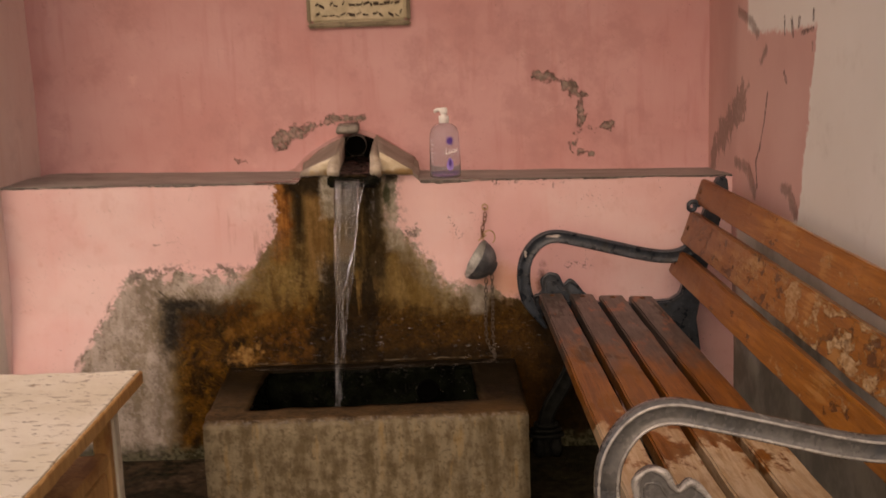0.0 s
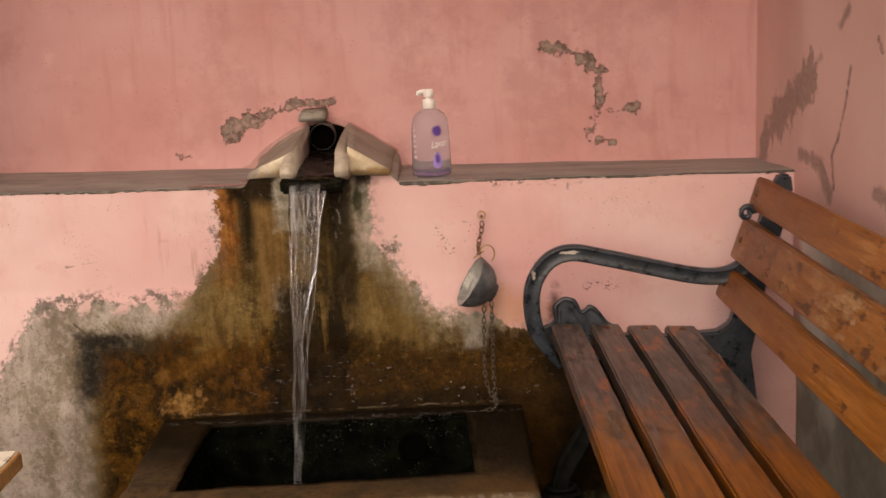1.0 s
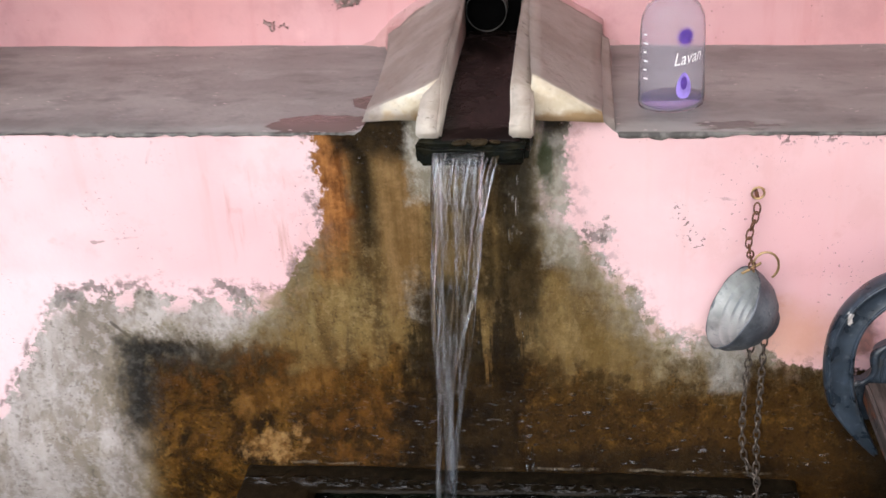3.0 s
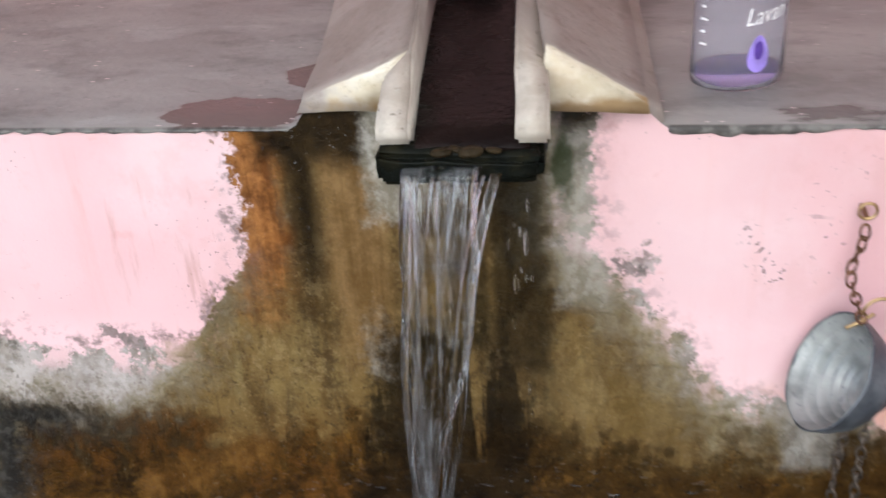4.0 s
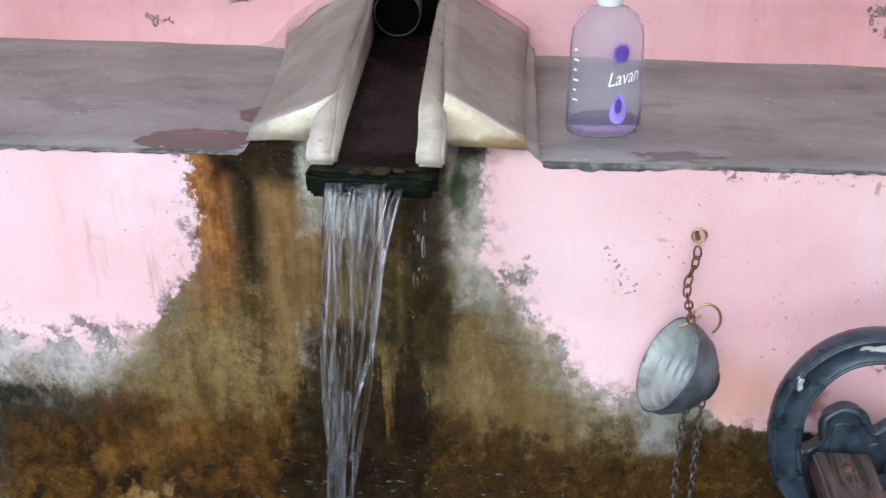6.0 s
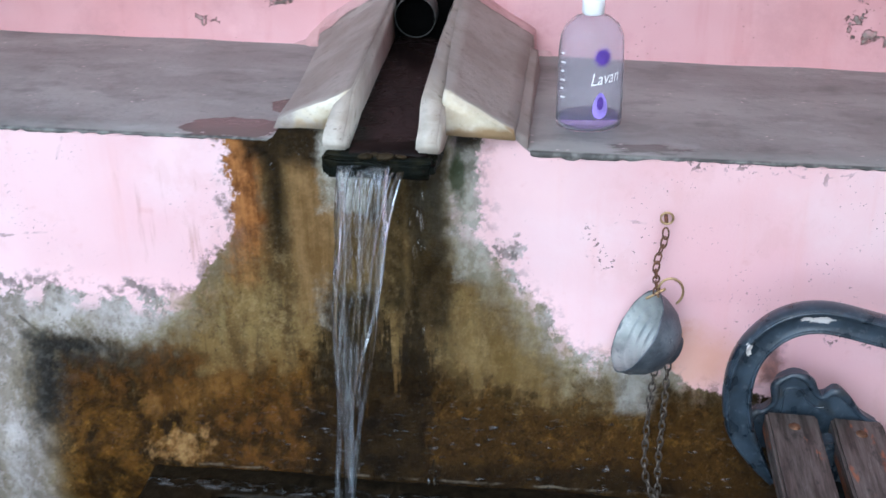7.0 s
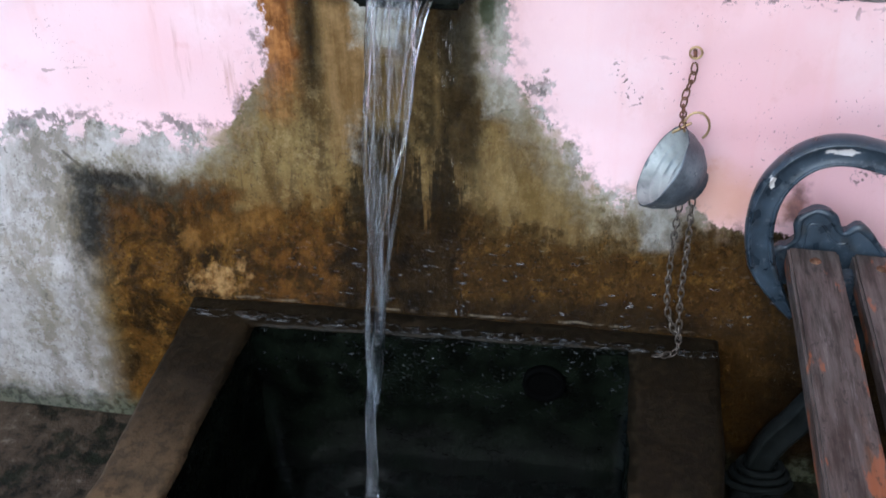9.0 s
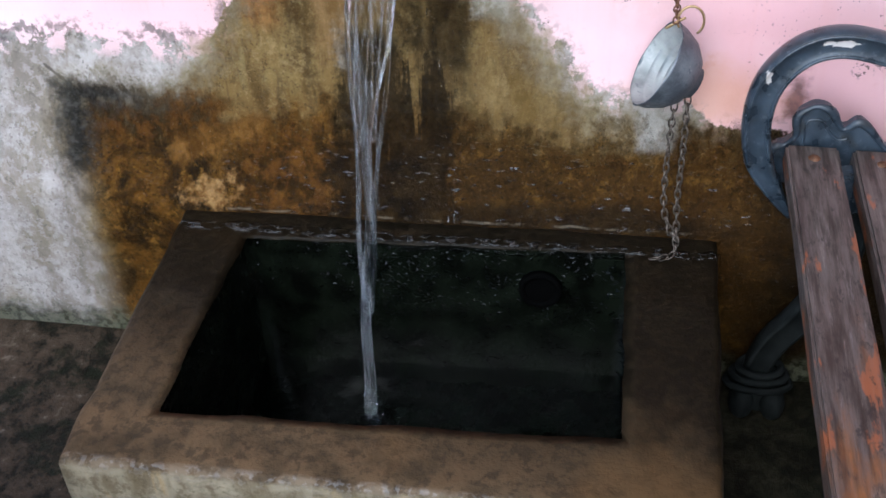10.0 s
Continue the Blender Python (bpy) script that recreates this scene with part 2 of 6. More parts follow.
    gold = m.blob(x, z, 0.150, 0.475, 0.115, 0.095, 0.6, m.add(m.wob(n1, 0.8), m.wob(clump, 0.8)))
    oc = m.mix(m.mul(gold, 0.6), oc, m.mix(m.ramp(vv, 0.42, 0.60), (0.130, 0.082, 0.022), (0.270, 0.190, 0.078)))
    c = m.mix(m.mul(olive, 0.95), c, oc)
    # brown foot of the stain: saturated ochre west, dark umber swirls, rust spots east
    brown = m.mul(m.ramp(m.add(sub(sub(m.ramp(x, -0.45, -0.15, 0.452, 0.49), m.ramp(x, 0.02, 0.12, 0.0, 0.028)), z), m.add(wide, m.wob(v2, 0.10))), -0.03, 0.08), m.ramp(m.add(x, m.mul(wide, 0.4)), -0.66, -0.585))
    swirl = m.noise(7, 7, (0.9, 1, 1.2), 4.9, 0.62, 1.4)
    bc = m.mix(m.ramp(swirl, 0.40, 0.60), (0.010, 0.0045, 0.001), (0.088, 0.038, 0.005))
    bc = m.mix(m.mul(m.ramp(vv, 0.49, 0.62), 0.6), bc, (0.118, 0.056, 0.010))
    east = m.ramp(m.add(x, m.mul(wide, 0.6)), -0.10, 0.04)
    ec = m.mix(m.ramp(swirl, 0.40, 0.62), (0.0045, 0.0024, 0.0007), (0.040, 0.0200, 0.0036))
    ec = m.mix(m.mul(m.ramp(v1, 0.55, 0.61), 0.55), ec, (0.062, 0.027, 0.005))
    bc = m.mix(east, bc, ec)
    bc = m.mix(m.mul(m.ramp(fleck, 0.55, 0.61), 0.6), bc, (0.008, 0.004, 0.001))
    bc = m.mix(m.mul(m.ramp(grain, 0.54, 0.68), m.ramp(swirl, 0.42, 0.58, 0.05, 0.3)), bc, (0.17, 0.09, 0.022))
    bc = m.mix(m.mul(m.ramp(clump, 0.52, 0.61), 0.65), bc, (0.013, 0.0055, 0.001))
    bc = m.mix(m.mul(m.ramp(clump, 0.46, 0.38), m.op("SUBTRACT", 0.5, m.mul(east, 0.2))), bc, (0.21, 0.104, 0.014))
    bc = m.mix(m.mul(m.ramp(n3, 0.60, 0.70), 0.45), bc, (0.14, 0.066, 0.016))
    c = m.mix(m.mul(brown, 0.96), c, bc)
    umber = m.most(m.mul(m.box(x, z, -0.60, -0.36, 0.405, 0.458, 0.022, m.mul(wide, 0.9)), 0.75), m.mul(m.blob(x, z, -0.255, 0.34, 0.090, 0.090, 0.5, m.mul(wide, 7.0)), 0.8))
    c = m.mix(umber, c, m.mix(m.ramp(v2, 0.40, 0.62), (0.016, 0.008, 0.002), (0.085, 0.034, 0.006)))
    smear = m.ramp(m.add(sub(0.022, m.seg(x, z, -0.44, 0.375, -0.31, 0.425)), m.mul(wide, 0.35)), -0.012, 0.018)
    c = m.mix(m.mul(smear, 0.75), c, m.mix(m.ramp(v2, 0.38, 0.62), (0.080, 0.034, 0.006), (0.165, 0.080, 0.018)))
    # rust beside the column, dark runs below the spout
    rust = m.mul(m.box(x, z, -0.308, -0.236, 0.58, 0.90, 0.014, m.mul(wide, 0.30)), m.ramp(m.add(z, m.mul(wide, 1.8)), 0.52, 0.74))
    c = m.mix(m.mul(m.mul(rust, bare), 0.92), c, m.mix(m.ramp(m.add(m.mul(run, 0.5), m.mul(v2, 0.5)), 0.42, 0.58), (0.125, 0.040, 0.007), (0.35, 0.145, 0.040)))
    tan = m.mul(m.box(x, z, -0.196, -0.125, 0.52, 0.90, 0.018, m.mul(wide, 0.35)), m.ramp(m.add(z, wide), 0.46, 0.56))
    c = m.mix(m.mul(m.mul(tan, bare), 0.8), c, m.mix(m.ramp(m.add(m.mul(run, 0.6), m.mul(v2, 0.4)), 0.40, 0.60), (0.115, 0.062, 0.018), (0.245, 0.150, 0.062)))
    fade = m.ramp(m.add(z, m.wob(drip, 0.12)), 0.56, 0.68)
    streak = m.mul(m.box(x, z, -0.229, -0.199, 0.55, 0.90, 0.012, m.mul(wide, 0.14)), m.mul(fade, m.ramp(z, 0.60, 0.80, 0.65, 1.0)))
    cap = m.box(x, z, -0.262, -0.125, 0.806, 0.90, 0.016, m.mul(wide, 0.4))
    right_run = m.mul(m.box(x, z, -0.020, 0.056, 0.53, 0.86, 0.016, m.add(m.mul(wide, 0.3), m.wob(v2, 0.02))), m.ramp(drip, 0.30, 0.50, 0.97, 0.84))
    strip = m.mul(m.box(x, z, -0.062, -0.008, 0.56, 0.86, 0.016, m.mul(wide, 0.35)), m.ramp(m.add(m.mul(clump, 0.5), m.mul(run, 0.5)), 0.42, 0.58, 0.45, 0.92))
    fall = m.noise(8, 6, (4.5, 1, 0.3), 1.9, 0.6)
    hang = m.add(z, m.add(m.wob(fall, 0.34), m.wob(v2, 0.06)))
    back_run = m.mul(m.box(x, hang, -0.188, 0.030, 0.10, 0.475, 0.024, m.add(m.mul(wide, 0.7), m.wob(clump, 0.05))), 0.93)
    pit = m.mul(m.blob(x, z, 0.075, 0.345, 0.150, 0.075, 0.45, m.add(m.wob(n1, 0.9), m.wob(clump, 1.8))), 0.42)
    left_run = m.mul(m.box(x, z, -0.172, -0.060, 0.32, 0.60, 0.024, m.add(m.mul(wide, 0.6), m.wob(clump, 0.05))), 0.94)
    side_run = m.mul(m.box(x, z, 0.00, 0.080, 0.36, 0.545, 0.030, m.add(m.mul(wide, 0.7), m.wob(clump, 0.07))), 0.25)
    notch = m.box(x, z, 0.052, 0.098, 0.795, 0.90, 0.012, m.mul(wide, 0.4))
    rail = m.mul(m.blob(x, z, 0.16, 0.285, 0.34, 0.030, 0.5, m.mul(wide, 6.0)), 0.8)
    # painted shade: the wall goes near-black behind the bench
    bench_shade = m.ramp(m.add(x, m.mul(wide, 0.5)), 0.47, 0.58)
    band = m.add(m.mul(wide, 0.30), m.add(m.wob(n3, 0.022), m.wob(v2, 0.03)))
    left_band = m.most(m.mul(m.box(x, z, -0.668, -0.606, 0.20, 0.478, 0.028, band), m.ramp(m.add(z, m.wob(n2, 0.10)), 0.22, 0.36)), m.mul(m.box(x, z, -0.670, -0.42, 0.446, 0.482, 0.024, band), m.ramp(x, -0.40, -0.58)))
    black = m.mul(m.most(m.most(streak, cap, notch, right_run), m.most(back_run, left_run, side_run, pit), m.most(strip, rail, m.mul(bench_shade, 0.9))), bare)
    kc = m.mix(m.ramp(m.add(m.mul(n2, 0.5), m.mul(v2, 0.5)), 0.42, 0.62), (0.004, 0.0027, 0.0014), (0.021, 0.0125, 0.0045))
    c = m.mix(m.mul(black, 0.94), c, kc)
    c = m.mix(m.mul(left_band, 0.94), c, m.mix(m.ramp(n3, 0.45, 0.68), (0.008, 0.008, 0.008), (0.036, 0.034, 0.030)))
    blob = m.blob(m.add(x, m.mul(z, -0.7)), z, -0.618, 0.308, 0.050, 0.026, 0.4, m.add(m.wob(n2, 2.2), m.wob(n3, 1.0)))
    c = m.mix(m.mul(blob, 0.8), c, m.mix(m.ramp(v2, 0.4, 0.62), (0.130, 0.060, 0.014), (0.320, 0.190, 0.070)))
    # lime crusts and the unstained patch behind the cup
    crust = m.most(m.box(x, z, -0.142, -0.088, 0.735, 0.875, 0.012, m.mul(edge, 0.8)), m.mul(m.box(x, z, -0.178, -0.142, 0.525, 0.62, 0.020, m.mul(edge, 1.6)), 0.4), m.mul(m.box(x, z, 0.062, 0.112, 0.62, 0.835, 0.016, m.mul(edge, 0.8)), 0.7))
    c = m.mix(m.mul(crust, 0.8), c, m.mix(m.ramp(v2, 0.4, 0.6), (0.24, 0.22, 0.17), (0.45, 0.425, 0.37)))
    c = m.mix(m.mul(m.blob(x, z, 0.066, 0.80, 0.010, 0.035, 0.5, m.wob(n2, 1.4)), 0.8), c, (0.020, 0.032, 0.006))
    pale = m.box(x, z, 0.316, 0.374, 0.408, 0.53, 0.010, m.mul(edge, 0.4))
    c = m.mix(m.mul(pale, m.ramp(v2, 0.35, 0.62, 0.9, 0.5)), c, (0.34, 0.315, 0.275))
    soot = None
    for u0, v0, u1, v1, w in ((-0.76, 0.566, -0.735, 0.562, 0.014), (-0.71, 0.582, -0.685, 0.578, 0.008), (-0.47, 0.585, -0.44, 0.57, 0.009), (0.125, 0.675, 0.15, 0.665, 0.006)):
        one = m.ramp(m.add(m.op("SUBTRACT", w, m.seg(x, z, u0, v0, u1, v1)), m.add(m.wob(v2, 0.030), m.wob(n3, 0.012))), -0.002, 0.003)
        soot = one if soot is None else m.most(soot, one)
    c = m.mix(bare, wash, c)
    c = m.mix(m.mul(soot, 0.8), c, m.mix(m.ramp(n3, 0.4, 0.6), (0.085, 0.075, 0.068), (0.20, 0.18, 0.165)))
    c = m.mix(m.mul(fringe, m.mul(sub(1.0, bare), m.ramp(x, -0.05, 0.06, 0.8, 0.35))), c, (0.12, 0.10, 0.088))
    tinge = m.mul(m.blob(x, z, 0.42, 0.50, 0.10, 0.05, 0.6, m.wob(n2, 0.8)), sub(1.0, bare))
    c = m.mix(m.mul(tinge, 0.5), c, (0.60, 0.30, 0.15))
    drop_rust = m.blob(x, z, 0.553, 0.515, 0.016, 0.040, 0.5, m.wob(n2, 1.6))
    c = m.mix(m.mul(drop_rust, 0.75), c, m.mix(m.ramp(v2, 0.4, 0.6), (0.05, 0.02, 0.012), (0.20, 0.075, 0.045)))
    lime_line = m.mul(m.ramp(m.op("ABSOLUTE", m.add(m.op("SUBTRACT", z, 0.2775), m.wob(n2, 0.006))), 0.0032, 0.0012), m.mul(m.box(x, z, -0.40, 0.42, 0.2, 0.4, 0.03), m.ramp(m.noise(26, 6, (1, 1, 1), 4.6, 0.7), 0.45, 0.62)))
    c = m.mix(m.mul(lime_line, 0.7), c, (0.15, 0.122, 0.085))
    moss = m.ramp(m.add(z, m.wob(n2, 0.05)), 0.035, -0.01)
    c = m.mix(m.mul(moss, 0.9), c, m.mix(m.ramp(n3, 0.4, 0.6), (0.02, 0.022, 0.010), (0.09, 0.09, 0.06)))
    wet = m.mul(m.most(m.mul(olive, 0.35), m.mul(brown, 0.8), black), bare)
    rough = m.add(m.ramp(wet, 0.0, 1.0, 0.75, 0.34), m.wob(n3, 0.15))
    crag = m.mul(m.add(m.mul(m.add(v2, clump), 1.7), m.mul(m.noise(150, 5, shift=6.3, rough=0.7), 0.7)), m.mul(m.most(brown, m.mul(olive, 0.5)), bare))
    h = m.add(m.add(m.mul(bare, -0.9), crag), m.add(m.mul(n2, 0.5), m.add(m.mul(n3, m.add(0.12, m.mul(bare, 0.8))), m.add(m.mul(fleck, m.mul(bare, 0.6)), m.mul(grit, m.add(0.06, m.mul(bare, 0.25)))))))
    beads = m.mul(m.blob(x, z, 0.12, 0.325, 0.40, 0.080, 0.5, m.wob(n1, 0.8)), m.ramp(m.noise(120, 4, (0.38, 1, 1.1), 6, 0.6), 0.61, 0.65))
    sparkle = m.mul(m.ramp(m.noise(210, 3, shift=9.1), 0.645, 0.69), m.mul(wet, 0.6))
    m.put(m.add(m.ramp(wet, 0, 1, 0.08, 0.07), m.add(sparkle, m.mul(beads, 1.7))), m.b.inputs["Specular IOR Level"])
    rough = m.op("SUBTRACT", rough, m.most(m.mul(beads, 0.30), m.mul(sparkle, 0.3)), clamp=True)
    h = m.add(h, m.mul(beads, 1.0))
    return m.done(c, rough, ((h, 0.0028),))


def mat_pink_wall(name, base, base_b, marks=()):
    """Salmon limewash with flaked marks. marks: u, v, ru, rv on the wall's own axes."""
    m = Mat(name, 0.75)
    across = m.x
    big, mid, fine = m.noise(2.1, 4, shift=3.3), m.noise(9, 5, shift=1.1), m.noise(55, 4)
    drip = m.noise(7, 5, (4, 4, 0.4), 2.7)
    c = m.mix(m.ramp(big, 0.32, 0.68), base, base_b)
    c = m.mix(m.mul(m.ramp(drip, 0.52, 0.72), 0.3), c, (base[0] * 0.86, base[1] * 0.72, base[2] * 0.68))
    c = m.mix(m.mul(m.ramp(m.noise(4, 8, shift=6, rough=0.70), 0.48, 0.64), 0.5), c, tuple(v * 0.80 for v in base))
    c = m.mix(m.mul(m.ramp(mid, 0.6, 0.78), 0.35), c, tuple(min(1, v * 1.18 + 0.05) for v in base_b))
    c = m.mix(m.mul(m.mul(m.spots(70, 0.15, shift=2), m.ramp(mid, 0.52, 0.62)), 0.6), c, tuple(v * 0.45 for v in base))
    hair = m.ramp(m.op("ABSOLUTE", m.op("SUBTRACT", m.noise(2.2, 6, shift=7.7, rough=0.5), 0.5)), 0.0022, 0.0008)
    c = m.mix(m.mul(m.mul(hair, m.ramp(big, 0.54, 0.60)), 0.2), c, tuple(v * 0.45 for v in base))
    flake = None
    ragged = m.add(m.wob(m.noise(17, 8, shift=4.3, rough=0.72), 0.062), m.wob(m.noise(90, 4, shift=1.3), 0.016))
    for u, v, u1, v1, w in marks:
        b = m.ramp(m.add(m.op("SUBTRACT", w - 0.006, m.seg(across, m.z, u, v, u1, v1)), ragged), -0.002, 0.003)
        flake = b if flake is None else m.most(flake, b)
    h = m.add(m.mul(mid, 0.6), m.mul(fine, 0.3))
    if flake is not None:
        c = m.mix(m.mul(flake, m.ramp(m.noise(48, 5, shift=2.2, rough=0.65), 0.36, 0.52, 0.45, 0.9)), c, m.mix(m.ramp(fine, 0.35, 0.65), (0.085, 0.070, 0.056), (0.25, 0.215, 0.185)))
        h = m.add(h, m.mul(flake, -1.2))
    return m.done(c, m.ramp(mid, 0.2, 0.8, 0.65, 0.85), ((h, 0.003),))


def mat_side_wall():
    """White wall whose inner end is painted pink, with black damp stains and cracks near the corner."""
    m = Mat("white_and_pink_wall", 0.8)
    y, z = m.y, m.z
    big, mid, fine = m.noise(2.1, 4, shift=5), m.noise(10, 5, shift=6), m.noise(60, 4)
    white = m.mix(m.ramp(big, 0.3, 0.7), (0.82, 0.80, 0.755), (0.87, 0.855, 0.82))
    white = m.mix(m.mul(m.ramp(mid, 0.55, 0.75), 0.4), white, (0.66, 0.63, 0.58))
    pink = m.mix(m.ramp(big, 0.3, 0.7), (0.64, 0.37, 0.335), (0.72, 0.46, 0.42))
    edge = m.add(m.wob(mid, 0.03), m.wob(fine, 0.012))
    inner = m.ramp(m.add(m.add(y, m.mul(m.op("SUBTRACT", z, 1.05), 0.24)), edge), SIDE_PINK_Y - 0.006, SIDE_PINK_Y + 0.006)
    above = m.ramp(m.add(m.add(z, m.mul(y, 0.15)), edge), 0.66, 0.70)
    deep = m.ramp(m.add(y, edge), -0.03, 0.0)
    below = m.most(m.ramp(m.add(z, edge), 1.272, 1.252), m.ramp(m.add(y, edge), -0.13, -0.10))
    zone = m.most(m.mul(m.mul(inner, above), below), deep)
    c = m.mix(zone, white, pink)
    foot = m.ramp(m.add(z, m.add(m.wob(big, 0.35), m.wob(mid, 0.12))), 0.66, 0.30)
    c = m.mix(m.mul(foot, 0.85), c, m.mix(m.ramp(mid, 0.35, 0.65), (0.105, 0.088, 0.060), (0.26, 0.225, 0.17)))
    lane = m.add(m.mul(m.noise(14, 7, (1, 0.8, 0.55), 3.1, 0.68), 0.7), m.mul(m.noise(55, 5, (1, 1, 0.6), 2, 0.65), 0.3))
    ragged = m.add(m.wob(lane, 0.17), m.wob(fine, 0.02))
    tight = m.add(m.wob(m.noise(40, 6, (1, 1, 0.6), 5, 0.7), 0.030), m.wob(fine, 0.010))
    damp = None
    for v0, w0, v1, w1, half, rough_edge in ((0.47, 0.845, 0.20, 0.965, 0.045, ragged), (0.20, 0.965, -0.05, 1.05, 0.040, ragged), (-0.05, 1.06, -0.13, 1.11, 0.010, tight),
                                           (0.02, 0.872, -0.14, 0.858, 0.016, tight), (-0.14, 0.858, -0.20, 0.80, 0.022, tight), (-0.29, 1.214, -0.24, 1.175, 0.010, tight),
                                           (-0.207, 1.254, -0.149, 1.29, 0.014, tight), (-0.149, 1.29, -0.02, 1.32, 0.014, tight), (-0.47, 0.842, -0.53, 0.838, 0.016, tight), (-0.53, 0.838, -0.575, 0.79, 0.020, tight)):
        one = m.ramp(m.add(m.op("SUBTRACT", half, m.seg(y, z, v0, w0, v1, w1)), rough_edge), -0.008, 0.012)
        damp = one if damp is None else m.most(damp, one)
    c = m.mix(m.mul(damp, 0.58), c, m.mix(m.ramp(fine, 0.3, 0.7), (0.065, 0.050, 0.04), (0.22, 0.165, 0.135)))
    bend = m.wob(m.noise(22, 5, shift=8, rough=0.6), 0.012)
    crack = None
    for v0, w0, v1, w1 in ((-0.309, 1.09, -0.286, 1.011), (-0.286, 1.011, -0.252, 0.937), (-0.252, 0.937, -0.215, 0.893), (-0.215, 0.893, -0.23, 0.821), (-0.453, 1.29, -0.455, 1.25), (-0.51, 1.285, -0.522, 1.245),
                           (-0.57, 1.282, -0.568, 1.268), (-0.59, 1.248, -0.68, 1.257), (-0.678, 1.30, -0.677, 1.278), (-0.675, 1.222, -0.676, 1.205), (-0.455, 1.15, -0.476, 1.125)):
        one = m.ramp(m.add(m.seg(y, z, v0, w0, v1, w1), bend), 0.0085, 0.003)
        crack = one if crack is None else m.most(crack, one)
    c = m.mix(m.mul(crack, m.ramp(fine, 0.35, 0.55, 0.15, 0.75)), c, (0.06, 0.045, 0.04))
    h = m.add(m.mul(mid, 0.7), m.add(m.mul(fine, 0.3), m.mul(m.most(crack, damp), -0.8)))
    return m.done(c, 0.8, ((h, 0.003),))


def mat_cement(name, a, b, stain, wet=0.0, scale=1.0):
    m = Mat(name, 0.75, spec=0.04 if wet > 1 else 0.25)
    big, mid, fine, grit = m.noise(4 * scale, 4, shift=2), m.noise(18 * scale, 5), m.noise(80 * scale, 4), m.noise(260, 2)
    c = m.mix(m.ramp(big, 0.3, 0.7), a, b)
    c = m.mix(m.mul(m.ramp(mid, 0.42, 0.74), 0.55), c, stain)
    c = m.mix(m.mul(m.ramp(fine, 0.54, 0.74), 0.4), c, tuple(v * 0.6 for v in a))
    rough = m.ramp(mid, 0.3, 0.7, 0.85 - wet * 0.35, 0.6 - wet * 0.4)
    return m.done(c, rough, ((m.add(m.mul(mid, 0.6), m.add(m.mul(fine, 0.35), m.mul(grit, 0.15))), 0.004),))


def mat_ledge():
    """Grey cement ledge with a dark wet patch beside the spout."""
    m = Mat("grey_cement_ledge", 0.6)
    x, y = m.x, m.y
    big, mid, fine = m.noise(3.5, 4, (1, 2, 1)), m.noise(11, 6, (0.8, 1.3, 1)), m.noise(90, 3)
    c = m.mix(m.ramp(big, 0.3, 0.7), (0.210, 0.195, 0.185), (0.305, 0.288, 0.272))
    c = m.mix(m.mul(m.ramp(mid, 0.55, 0.7), 0.5), c, (0.125, 0.115, 0.11))
    c = m.mix(m.mul(m.ramp(mid, 0.42, 0.30), 0.5), c, (0.34, 0.325, 0.315))
    wet = m.most(m.blob(x, y, -0.275, 0.11, 0.095, 0.05, 0.08, m.wob(mid, 1.2)), m.blob(x, y, -0.21, 0.21, 0.035, 0.06, 0.1, m.wob(mid, 1.4)),
                 m.mul(m.blob(x, y, 0.345, 0.098, 0.055, 0.018, 0.5, m.wob(m.noise(45, 6, (0.6, 1.4, 1), 3, 0.65), 2.4)), 0.8))
    c = m.mix(m.mul(wet, 0.85), c, m.mix(m.ramp(x, 0.0, 0.1), (0.10, 0.062, 0.055), (0.075, 0.064, 0.058)))
    c = m.mix(m.mul(m.ramp(m.noise(12, 7, (0.8, 1.3, 1), 6, 0.66), 0.50, 0.64), 0.35), c, (0.105, 0.098, 0.094))
    c = m.mix(m.mul(m.ramp(m.noise(60, 6, (0.8, 1.2, 1), 2, 0.68), 0.58, 0.70), 0.35), c, (0.09, 0.083, 0.078))
    c = m.mix(m.ramp(y, 0.0745, 0.070), c, m.mix(m.ramp(m.noise(50, 5), 0.4, 0.62), (0.060, 0.055, 0.050), (0.17, 0.16, 0.145)))
    fl = m.mul(m.spots(34, 0.11, (0.8, 2, 1)), m.ramp(big, 0.42, 0.55))
    c = m.mix(fl, c, (0.62, 0.50, 0.48))
    rough = m.ramp(wet, 0.0, 1.0, 0.55, 0.22)
    return m.done(c, rough, ((m.add(mid, m.mul(fine, 0.3)), 0.003),))


def mat_wood(name, a, b, worn, wear=0.5, axis=1):
    """Planks along y: long grain, worn grey or pale patches."""
    m = Mat(name, 0.5)
    st = (14, 0.9, 14) if axis == 1 else ((0.9, 14, 14) if axis == 0 else (14, 14, 0.9))
    oi = m.t.nodes.new("ShaderNodeObjectInfo").outputs["Random"]
    grain = m.noise(5, 6, st, 1.0, 0.65)
    fib = m.noise(22, 4, st, 5.0)
    big = m.noise(5, 5, (1, 0.8, 1), 3.0)
    c = m.mix(m.ramp(grain, 0.35, 0.68), a, b)
    c = m.mix(m.mul(m.ramp(fib, 0.55, 0.7), 0.5), c, tuple(v * 0.45 for v in a))
    c = m.mix(m.mul(oi, 0.25), c, tuple(v * 0.6 for v in b))
    patch = m.ramp(m.add(big, m.wob(grain, 0.2)), 0.60 - wear * 0.2, 0.68 - wear * 0.2)
    c = m.mix(m.mul(patch, 0.8), c, worn)
    return m, c, m.add(m.mul(grain, 0.7), m.mul(fib, 0.3)), patch


